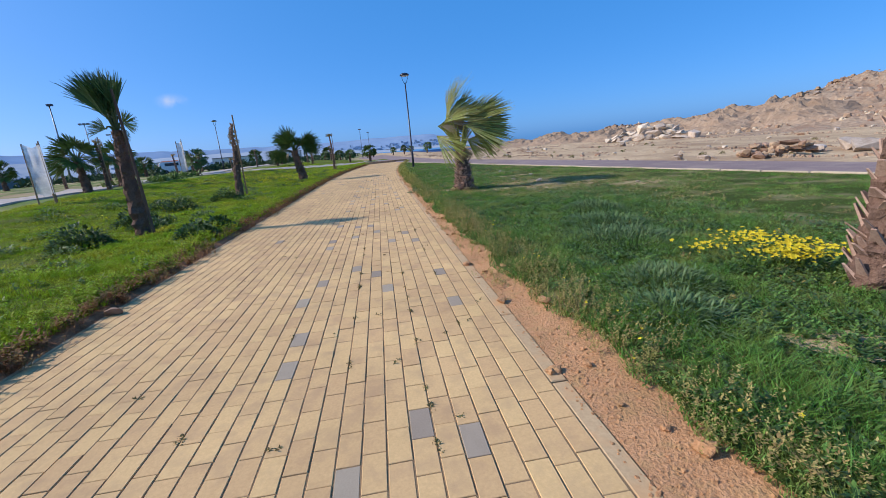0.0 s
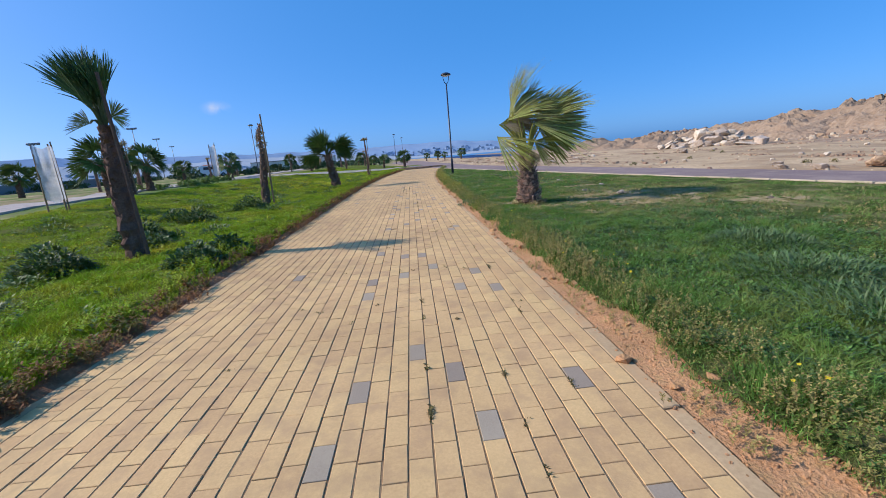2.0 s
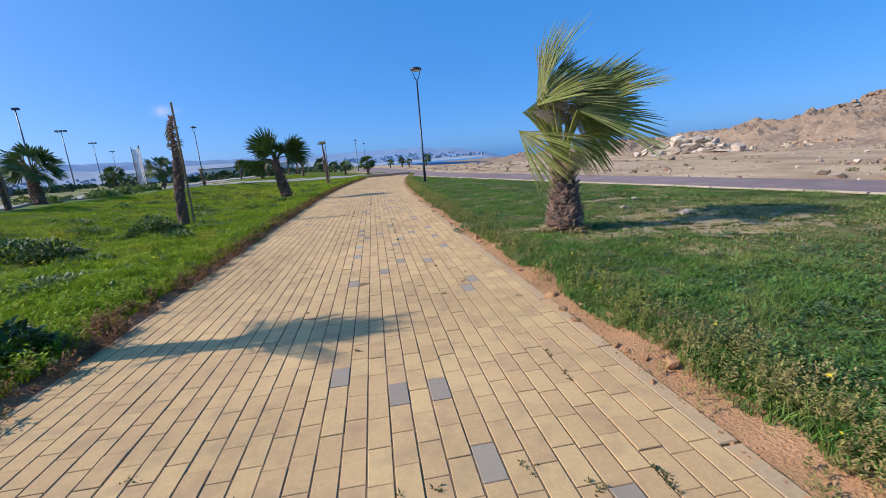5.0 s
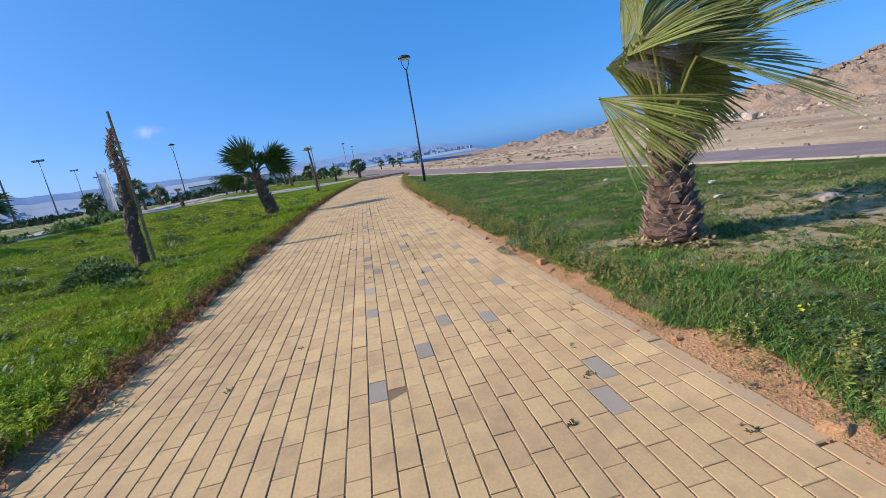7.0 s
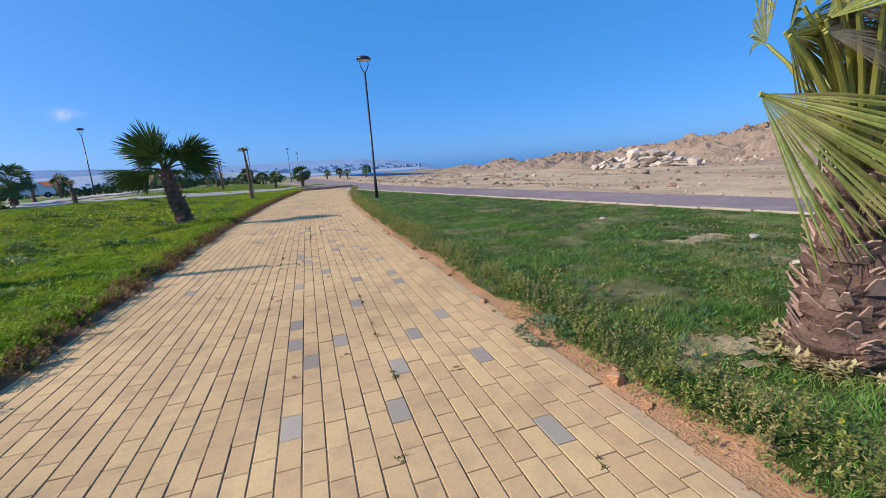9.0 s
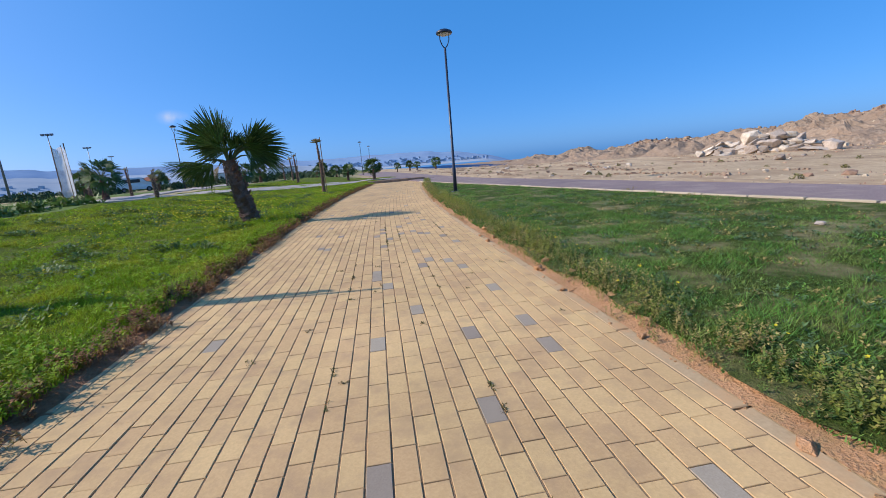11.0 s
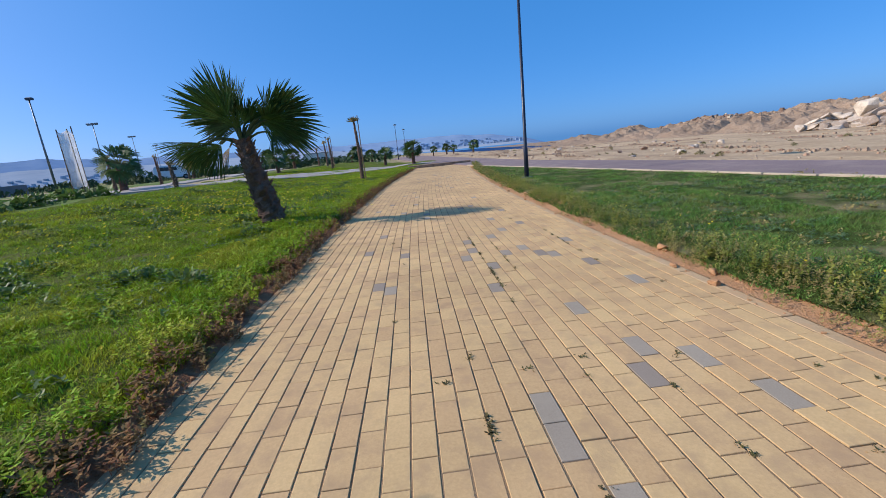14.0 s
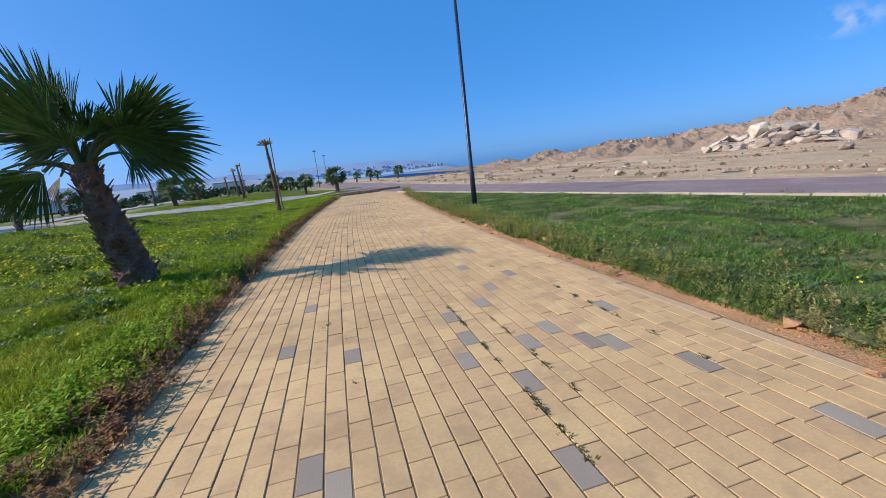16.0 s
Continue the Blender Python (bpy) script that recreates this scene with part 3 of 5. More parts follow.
plaza = single("plaza", strip(dense([(-7, 50.5), (-1, 50.2), (4, 50.0)]), [6.4] * len(dense([(-7, 50.5), (-1, 50.2), (4, 50.0)])), 0.0, zf=lambda x, y: 0.02), M_ROAD, "grey paved crossing at the promenade's end", "paving", "structure")
end_kerb = single("end_kerb", block(0.75, 46.62, -0.14, 4.6, 0.3, 0.30, 0.03), M_BROWNROCK, "dark brown raised edge across the promenade's end", "kerb", "structure")

# ---- earth bank and rubble beyond the road ----
RIDGE = ((-40, 5.8), (30, 5.5), (51, 4.8), (61, 2.6), (71, 1.35), (80, 0.95), (100, 1.3), (121, 0.5), (140, 0.1), (170, 0.0))


def ridge_height(y):
    for (a, p), (b, q) in zip(RIDGE, RIDGE[1:]):
        if y <= b:
            return p + (q - p) * smooth(a, b, y)
    return 0.0


def heap_z(x, y):
    top = ridge_height(y)
    foot = 33 + 6 * noise.noise((y * 0.05, 0, 0)) + 10 * smooth(80, 130, y)
    z = top * smooth(foot, 74, x) * (1 - 0.6 * smooth(78, 105, x))
    rough = abs(noise.noise((x * 0.12, y * 0.12, 4))) * 1.5 + abs(noise.noise((x * 0.3, y * 0.3, 8))) * 0.7 + noise.noise((x * 0.65, y * 0.65, 2)) * 0.5 + abs(noise.noise((x * 1.3, y * 1.3, 3))) * 0.5
    mounds = 1.05 * smooth(0.05, 0.6, noise.noise((x * 0.10, y * 0.075, 11))) * smooth(foot + 3, foot + 14, x)
    edge = smooth(foot - 6, foot + 8, x) * smooth(165, 120, y) * smooth(112, 95, x)
    return -0.12 + (z + rough * 0.75 * smooth(0, 1.5, z + 0.6) + mounds) * edge


single("earth_bank", sheet(spaced((24, 30, 1.0), (30, 80, 0.5), (80, 112, 2.0)), spaced((-30, 20, 2.0), (20, 110, 0.5), (110, 170, 1.5)), heap_z), M_HEAP, "long bank of tipped sandy earth", "earth bank", "structure")


def earth_mound(x, y, r, h, seed):
    """A tipped heap that sits on whatever ground is under it."""
    v, f = [], []
    n, m = 34, 14
    for j in range(m + 1):
        t = j / m
        for i in range(n):
            a = 2 * math.pi * i / n
            q = Vector((math.cos(a) * t * r, math.sin(a) * t * r, 0))
            z = h * (1 - t * t) ** 1.2 * (1 + 0.5 * noise.noise(q * 0.9 + Vector((seed, 0, 0)))) + (0.16 * noise.noise(q * 2.2 + Vector((0, seed, 0))) + 0.10 * noise.noise(q * 5 + Vector((0, seed, 0)))) * (1 - t * t) - 0.12 * t
            v.append((q.x, q.y, z + max(open_ground(x + q.x, y + q.y), heap_z(x + q.x, y + q.y))))
    for j in range(m):
        for i in range(n):
            f.append((j * n + i, j * n + (i + 1) % n, (j + 1) * n + (i + 1) % n, (j + 1) * n + i))
    ob = single("earth_mound", (v, f), M_MOUND, "tipped heap of brown earth", "earth mound", group="tipped earth heaps")
    ob.location = (x, y, 0)
    return ob


for i, (x, y, r, h) in enumerate(((33, 47, 4.5, 1.4), (37, 42, 5, 1.5), (30, 52, 4, 1.2), (28, 58, 4, 1.1), (27, 64, 4.5, 1.0), (41, 37, 5, 1.5), (25, 70, 4.5, 0.8), (24, 78, 5, 0.7), (36, 55, 4, 1.2), (33, 62, 4, 1.2), (31, 70, 4, 1.0), (46, 52, 4.5, 1.3), (43, 60, 5, 1.2), (40, 68, 4.5, 1.3), (38, 76, 5, 1.2), (48, 66, 5, 1.3), (35, 85, 5, 1.3), (40, 92, 5.5, 1.4), (33, 98, 5, 1.1), (52, 58, 4.5, 1.2), (47, 45, 4.5, 1.2))):
    earth_mound(x, y, r, h, i * 3.7)

ROCKS = [mesh("stone", *rock(1.0, 20 + i, flat, lng), M_ROCK) for i, (flat, lng) in enumerate(((0.7, 1.0), (0.55, 1.4), (0.8, 1.1), (0.32, 1.9), (0.28, 2.3), (0.5, 1.2)))]
BROWN = [mesh("stone", *rock(1.0, 40 + i, flat, lng), M_BROWNROCK) for i, (flat, lng) in enumerate(((0.6, 1.2), (0.5, 1.6), (0.75, 1.0)))]


def stone(me, at, size, turn, tilt=(0, 0), name="boulder", label="", category="boulder", group=""):
    ob = tagged(new(name, me), label, category, group)
    ob.location, ob.rotation_euler, ob.scale = at, (tilt[0], tilt[1], turn), (size, size, size)
    return ob


rr = random.Random(12)
for i in range(54):
    t = (i % 18) / 17
    row = i // 18
    big = t > 0.45
    along = (t - 0.5) * (7.6 - 1.2 * row) + rr.uniform(-0.3, 0.3)
    up = row * (0.42 if big else 0.28)
    back = row * 0.55 + rr.uniform(-0.25, 0.25)
    x, y = 26.6 + along * 0.76 + back * 0.6, 39.2 - along * 0.6 + back * 0.75
    slab = rr.random() < (0.25 if big else 0.6)
    me = ROCKS[rr.choice((3, 4))] if slab else ROCKS[rr.choice((0, 2, 5, 1))]
    s = rr.uniform(0.36, 0.68) if big else rr.uniform(0.25, 0.5)
    stone(me, (x, y, open_ground(x, y) + up), s, rr.uniform(-1.6, 0.6), (rr.uniform(-0.3, 0.3), rr.uniform(-0.5, 0.25)),
          "broken_slab" if slab else "boulder", "pale broken concrete and rock in a dumped pile", "rubble", "dumped rubble pile")
for i in range(70):
    y = rr.uniform(8, 75)
    x = road_far(min(y, 60)) + 0.8 + abs(rr.gauss(0, 1)) * 12
    s = rr.uniform(0.06, 0.2) * (1.6 if rr.random() < 0.12 else 1)
    z = max(open_ground(x, y), heap_z(x, y))
    stone(rr.choice(ROCKS[:3] + BROWN[:1]), (x, y, z - s * 0.1), s, rr.uniform(0, 6), name="stone", label="loose stone lying on sandy earth", category="stone", group="loose stones")
for i in range(150):
    y, x = rr.uniform(25, 110), rr.uniform(36, 76)
    s = rr.uniform(0.15, 0.5)
    stone(rr.choice(ROCKS[:3] + BROWN), (x, y, heap_z(x, y) - s * 0.15), s, rr.uniform(0, 6), name="stone", label="stone half sunk in the earth bank", category="stone", group="stones on the bank")
for i in range(70):
    x, y = 13.3 + rr.uniform(-1.2, 1.2), 12.6 + rr.uniform(-0.7, 0.7)
    s = rr.uniform(0.07, 0.19)
    stone(rr.choice(BROWN), (x, y, max(0, 0.42 - 0.35 * abs(x - 13.3)) * rr.random()), s, rr.uniform(0, 6), (rr.uniform(-0.4, 0.4), 0), "rubble_lump", "brown lump of broken masonry in a heap", "rubble", "brown rubble heap")
for x, y, s in ((11.5, 13.6, 0.17), (11.2, 14.6, 0.15), (15.3, 11.4, 0.4), (15.9, 12.3, 0.42), (14.8, 12.6, 0.25), (12.0, 15.6, 0.16)):
    stone(ROCKS[1], (x, y, -0.02), s, x, name="boulder", label="pale boulder beside the road", category="boulder", group="roadside boulders")



def gravel(name, count, seed, place, lo, hi, material, label):
    """Loose small stones, joined: too many to tell apart."""
    r = random.Random(seed)
    v, f = [], []
    for _ in range(count):
        x, y, z = place(r)
        s = lo + (hi - lo) * r.random() ** 3
        o = len(v)
        a = r.uniform(0, 6.28)
        for k in range(5):
            q = s * r.uniform(0.7, 1.2)
            v.append((x + math.cos(a + k * 1.257) * q, y + math.sin(a + k * 1.257) * q, z - s * 0.2))
        for k in range(5):
            q = s * r.uniform(0.35, 0.7)
            v.append((x + math.cos(a + k * 1.257) * q, y + math.sin(a + k * 1.257) * q, z + s * r.uniform(0.4, 0.8)))
        f += [(o + k, o + (k + 1) % 5, o + 5 + (k + 1) % 5, o + 5 + k) for k in range(5)] + [tuple(o + 5 + k for k in range(5))]
    return single(name, (v, f), material, label, "stones", "stuff")


def on_flat(r):
    y = r.uniform(5, 90)
    x = road_far(min(y, 60)) + 0.3 + r.random() ** 1.5 * 30
    return x, y, max(open_ground(x, y), heap_z(x, y))


def on_bank(r):
    for _ in range(5):
        x, y = r.uniform(32, 78), r.uniform(15, 125)
        if noise.noise((x * 0.11, y * 0.08, 6)) + 0.6 * noise.noise((x * 0.35, y * 0.3, 2)) > 0.12:
            break
    return x, y, max(open_ground(x, y), heap_z(x, y))


gravel("gravel", 900, 1, on_flat, 0.02, 0.10, M_PEBBLE, "loose pale stones strewn over sandy earth")
gravel("gravel", 3500, 2, on_bank, 0.06, 0.4, M_PEBBLE, "pale stones strewn over the earth bank")
gravel("gravel", 6000, 3, on_bank, 0.05, 0.36, M_BROWNROCK, "brown lumps strewn over the earth bank")
gravel("gravel", 2600, 5, lambda r: (lambda x, y: (x, y, max(open_ground(x, y), heap_z(x, y))))(r.uniform(38, 76), r.uniform(45, 120)), 0.12, 0.6, M_BROWNROCK, "rough brown clods tipped over the earth bank")


def windrow(r):
    """Places along low scraped ridges that run beside the road."""
    y = r.uniform(6, 95)
    k = r.randrange(7)
    x = road_far(min(y, 60)) + 2.5 + 3.1 * k + 1.6 * noise.noise((y * 0.12, k * 7.0, 0)) + r.gauss(0, 0.22)
    if noise.noise((y * 0.16, k * 3.0, 5)) < 0.02:
        return windrow(r)
    return x, y, max(open_ground(x, y), heap_z(x, y))


gravel("gravel", 3600, 6, windrow, 0.03, 0.15, M_HEAP, "clods of scraped earth in low rows")
gravel("gravel", 1300, 7, windrow, 0.03, 0.12, M_BROWNROCK, "brown stones in low scraped rows")
gravel("gravel", 1000, 4, on_flat, 0.02, 0.10, M_BROWNROCK, "brown lumps strewn over sandy earth")

# ---- palms ----


def fan(hub, axis, facing, R, spread, n, droop, wind, seed):
    """A pleated fan leaf whose fingers part towards their tips."""
    r = random.Random(seed)
    hub, axis = Vector(hub), Vector(axis).normalized()
    nrm = Vector(facing)
    nrm = (nrm - axis * nrm.dot(axis)).normalized()
    side = nrm.cross(axis)
    half = radians(spread) / n
    v, f = [], []
    rows = ((0.03, 1.0), (0.34, 1.0), (0.66, 0.98), (0.85, 0.5))
    for i in range(n):
        a = radians(-spread) + 2 * half * (i + 0.5)
        L = R * (0.72 + 0.28 * math.cos(a * 0.85)) * r.uniform(0.88, 1.06)
        o = len(v)
        tw, dr = r.gauss(0, 0.05), droop * r.uniform(0.8, 1.25)

        def place(rad, ang, lift):
            p = hub + (axis * math.cos(ang) + side * math.sin(ang)) * rad * L + nrm * lift
            p += Vector((wind[0], wind[1], wind[2] - dr)) * R * rad ** 2.2
            p += nrm * (0.22 * R * (math.sin(ang) ** 2) * rad) + side * tw * R * rad ** 3
            return p
        for rad, wd in rows:
            hw = half * wd
            v += [place(rad, a - hw, 0), place(rad, a, half * rad * L * 0.3), place(rad, a + hw, 0)]
        v.append(place(1.0, a, 0))
        for k in range(3):
            for j in range(2):
                p = o + k * 3 + j
                f.append((p, p + 1, p + 4, p + 3))
        f += [(o + 9, o + 10, o + 12), (o + 10, o + 11, o + 12)]
    return v, f


def bar_to(a, b, sag, r0, r1):
    a, b = Vector(a), Vector(b)
    pts = [a.lerp(b, t) + Vector((0, 0, sag * 4 * t * (1 - t))) for t in (0, 0.25, 0.5, 0.75, 1.0)]
    return tube(pts, [r0 + (r1 - r0) * k / 4 for k in range(5)], 5, squash=0.6)


def trunk_geo(pts, radii, seed, sides=14):
    """A shaggy round stem with rings."""
    out, rad = [], []
    pts = [Vector(p) for p in pts]
    n = 26
    for i in range(n + 1):
        t = i / n * (len(pts) - 1)
        k = min(int(t), len(pts) - 2)
        out.append(pts[k].lerp(pts[k + 1], t - k))
        rad.append((radii[k] + (radii[k + 1] - radii[k]) * (t - k)) * (1 + 0.05 * (i % 2)))
    v, f = tube(out, rad, sides)
    v = [p + Vector((p.x - out[i // sides].x, p.y - out[i // sides].y, 0)) * 0.35 * noise.noise(Vector(p) * 9 + Vector((seed, 0, 0))) for i, p in enumerate(v)]
    return (v, f), out, rad


def boots_geo(out, rad, seed, count, size, z_from=0.0):
    """Cut leaf bases that spiral round a stem, pointing up and out."""
    r = random.Random(seed)
    geos = []
    m = len(out) - 1
    for i in range(count):
        t = z_from + (1 - z_from) * (i + r.random()) / count
        k = min(int(t * m), m - 1)
        c = out[k].lerp(out[k + 1], t * m - k)
        rd = rad[k]
        a = i * 2.39996 + r.uniform(-0.6, 0.6)
        e, s = Vector((math.cos(a), math.sin(a), 0)), Vector((-math.sin(a), math.cos(a), 0))
        u = (Vector((0, 0, 1)) + e * r.uniform(0.5, 1.3)).normalized()
        w, h, d = size * r.uniform(0.45, 1.15), size * r.uniform(0.6, 1.9), size * r.uniform(0.15, 0.34)
        o = c + e * rd * 0.93
        q = u.cross(s) * -1
        b = [o - s * w - u * h * 0.3, o + s * w - u * h * 0.3, o + s * w * 0.28 + u * h, o - s * w * 0.28 + u * h]
        v = b + [p + q * d * (1 if j < 2 else 0.55) for j, p in enumerate(b)]
        geos.append((v, [(3, 2, 1, 0), (4, 5, 6, 7), (0, 1, 5, 4), (1, 2, 6, 5), (2, 3, 7, 6), (3, 0, 4, 7)]))
    return join(*geos)


def palm(at, stem, radii, leaves, label, seed=1, boots=70, boot=0.07, frond=None, wind=(0.1, 0, 0), facing=(0.1, -1, 0.35), fingers=24, dry=(), group="", droop=0.12, singly=True, bare=0.12, pale=()):
    """A fan palm: stem, cut leaf bases and leaves, each leaf given by its hub, axis, radius and spread from the stem's top."""
    ob = thing("palm_tree", at, label, "palm tree", group)
    geo, out, rad = trunk_geo(stem, radii, seed)
    part("trunk", geo, M_TRUNK, ob, shade=False)
    # palms with the shaded leaf colour get the darker bark too
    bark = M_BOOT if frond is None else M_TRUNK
    if boots:
        stubs = boots_geo(out, rad, seed, boots, boot, bare)
        if singly:
            for k in range(boots):
                part("leaf_base", (stubs[0][k * 8:k * 8 + 8], [tuple(q - k * 8 for q in face) for face in stubs[1][k * 6:k * 6 + 6]]), bark, ob)
        else:
            tagged(part("bark", stubs, bark, ob), kind="stuff")
    top = out[-1]
    r = random.Random(seed)
    for i, (hx, hy, hz, ax, ay, az, R, spread, *face) in enumerate(leaves):
        hub = top + Vector((hx, hy, hz))
        stray = Vector((r.uniform(-1.3, 0.5), r.uniform(-0.25, 0.25), r.uniform(-0.2, 0.7)))
        fc = Vector(face[0]) + stray * 0.12 if face else Vector(facing) + stray
        lf = part("leaf", fan(hub, (ax, ay, az), fc, R, spread, fingers, droop, wind, seed * 31 + i), M_FROND_DRY if i in dry else M_FROND if i in pale else (frond or M_FROND), ob)
        part("petiole", bar_to(top + Vector((hx * 0.08, hy * 0.08, -0.08)), hub, 0.10, 0.03, 0.014), M_PETIOLE if frond is None else M_PETIOLE_D, lf)
    return ob


def thicken(leaves, k, seed, turn=0.3, shift=0.14, deep=1.0):
    """More leaves like those given, a little turned and moved, for a full crown; deep: how far they spread along y."""
    r = random.Random(seed)
    out = list(leaves)
    for i in range(k):
        hx, hy, hz, ax, ay, az, R, sp, *face = leaves[i % len(leaves)]
        out.append((hx + r.uniform(-shift, shift), hy + r.uniform(-0.4, 0.4) * deep, hz + r.uniform(-shift, shift), ax + r.uniform(-turn, turn), ay + r.uniform(-1.0, 1.0) * deep, az + r.uniform(-turn, turn), R * r.uniform(0.7, 1.0), sp * r.uniform(0.85, 1.1), *face))
    return out


def crown(n, seed, size=1.0, lean=(0.0, 0.0), low=-35):
    """Leaves all round a stem's top: upright inside, hanging outside."""
    r = random.Random(seed)
    out = []
    for i in range(n):
        a, t = i * 2.39996 + r.uniform(-0.3, 0.3), i / max(1, n - 1)
        e = radians(78 + (low - 78) * t + r.uniform(-8, 8))
        d = Vector((math.cos(a) * math.cos(e) + lean[0], math.sin(a) * math.cos(e) + lean[1], math.sin(e)))
        L = size * r.uniform(0.45, 0.7)
        ax = d + Vector((lean[0], lean[1], -0.25))
        out.append((d.x * L, d.y * L, d.z * L + 0.1, ax.x, ax.y, ax.z, size * r.uniform(0.6, 0.85), r.uniform(60, 85)))
    return out


# palm on the lawn beside the promenade, its leaves blown aside
LIT, TOP, DIM, UNDER = (-1.0, -0.75, 0.5), (-0.5, -0.6, 1.0), (0.75, -1, -0.5), (0.1, -0.8, -0.9)
BLOWN = [(-0.62, 0.15, 0.42, 0.60, -0.50, -0.62, 0.95, 35, LIT), (0.08, -0.30, 0.62, 0.95, -0.15, -0.22, 1.25, 46, TOP),
         (-0.34, 0.10, 0.80, 0.30, 0.05, 1.0, 1.40, 15, LIT), (-0.36, 0.0, 0.84, 0.85, -0.1, 0.48, 1.0, 34, LIT), (-0.48, 0.15, 0.72, 0.95, 0.1, 0.08, 0.75, 40, DIM),
         (0.18, 0.05, 0.72, 0.72, 0.0, 0.74, 1.12, 30, TOP), (0.34, 0.28, 0.66, 1.0, 0.2, 0.30, 1.25, 50, DIM), (0.42, 0.48, 0.56, 1.0, 0.3, -0.05, 1.15, 52, DIM),
         (0.0, 0.45, 0.80, 0.55, 0.3, 0.85, 1.05, 36, DIM), (0.25, 0.25, 0.26, 0.85, 0.1, -0.40, 0.65, 46, DIM), 
         (-0.20, -0.10, 0.78, 0.9, -0.2, 0.30, 0.95, 32, LIT), (0.30, -0.10, 0.74, 0.9, -0.1, 0.50, 1.15, 30, TOP)]
HANGING = [(math.cos(q) * 0.13, math.sin(q) * 0.13, 0.06 - 0.05 * (k % 3), math.cos(q) * 0.45 + 0.25, math.sin(q) * 0.45, -1, 0.22 + 0.05 * (k % 2), 30) for k, q in enumerate((3.4, 4.0, 4.6, 5.2, 5.8, 0.3, 1.2, 2.2))]
TATTERS = [(-0.50 + 0.07 * k, 0.05 * (k % 3) - 0.05, 0.66 + 0.03 * (k % 4), 0.9, 0.2 * (k % 3) - 0.2, -0.25 + 0.12 * (k % 4), 0.42 + 0.06 * (k % 3), 26) for k in range(7)]
palm((2.28, 11.58, -0.02), [(0, 0, -0.05), (0.0, 0, 0.22), (0.0, 0, 0.62), (-0.01, 0, 1.15)], [0.245, 0.245, 0.19, 0.115], BLOWN + HANGING + TATTERS + thicken(BLOWN[2:9], 9, 5, 0.16, 0.10, 0.4)[7:],
     "short fan palm with shaggy trunk and wind-blown leaves", 3, 190, 0.06, wind=(0.14, 0.02, -0.02), dry=tuple(range(12, 27)), fingers=36, facing=(-0.5, -1, 0.2), bare=0.2, droop=0.10)
# tall leaning palm with its crown swept to one side
# leaf 20 takes the lighter green: its sunlit look is put into colour
p = palm((-5.03, 9.25, 0.0), [(0.07, 0, -0.05), (0.07, 0, 0.9), (0.07, 0, 1.6), (0.08, 0, 2.12)], [0.145, 0.13, 0.105, 0.08],
         thicken([(-0.05, -0.1, 0.24, -0.25, 0, 0.97, 1.02, 27), (0.0, 0.1, 0.30, -0.05, 0, 1.0, 0.95, 25), (-0.07, 0.0, 0.22, -0.40, 0, 0.9, 1.0, 25), (-0.04, 0.12, 0.18, -0.30, 0.1, 0.9, 0.85, 26),
                  (0.04, -0.05, 0.40, 0.06, 0, 1, 0.72, 24), (-0.04, 0.05, 0.32, -0.18, 0.1, 0.98, 0.95, 26)], 14, 6, 0.10, 0.05, 0.35)
         + [(0.16, -0.05, 0.10, 0.75, 0, 0.25, 0.34, 60), (-0.12, -0.12, 0.02, -0.6, 0, 0.2, 0.34, 55), (0.10, 0.0, 0.0, 0.5, -0.2, -0.6, 0.26, 50)],
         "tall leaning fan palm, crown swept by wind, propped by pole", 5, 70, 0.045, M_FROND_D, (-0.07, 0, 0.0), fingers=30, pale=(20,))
part("prop_pole", tube([(0.34, -0.12, -0.05), (0.30, -0.14, 1.6), (0.24, -0.13, 2.85)], [0.03, 0.028, 0.025], 7), M_DARKPOLE, p, "dark timber prop pole")
# palm in shaded dark green with leaves spread to both sides
SPREAD = [(-0.10, -0.1, 0.40, -0.55, 0, 0.84, 1.12, 56, (-0.5, -1, 0.3)), (-0.10, 0.1, 0.30, -0.90, 0, 0.42, 1.02, 44, UNDER), (0.0, 0.0, 0.40, -0.12, 0, 1, 0.86, 40, (-0.4, -1, 0.2)),
          (0.58, 0.0, 0.32, 0.98, 0, 0.08, 1.05, 60, DIM), (0.50, 0.1, 0.36, 0.85, 0, 0.45, 0.98, 46, DIM), (0.52, -0.1, 0.26, 0.9, -0.1, -0.30, 0.80, 50, UNDER),
          (0.12, 0.0, 0.26, 0.25, 0, 1, 0.55, 44, DIM), (-0.08, 0.0, 0.26, -0.65, 0, 0.45, 0.72, 52, UNDER), (0.18, 0.05, 0.26, 0.75, 0, 0.5, 0.70, 48, UNDER)]
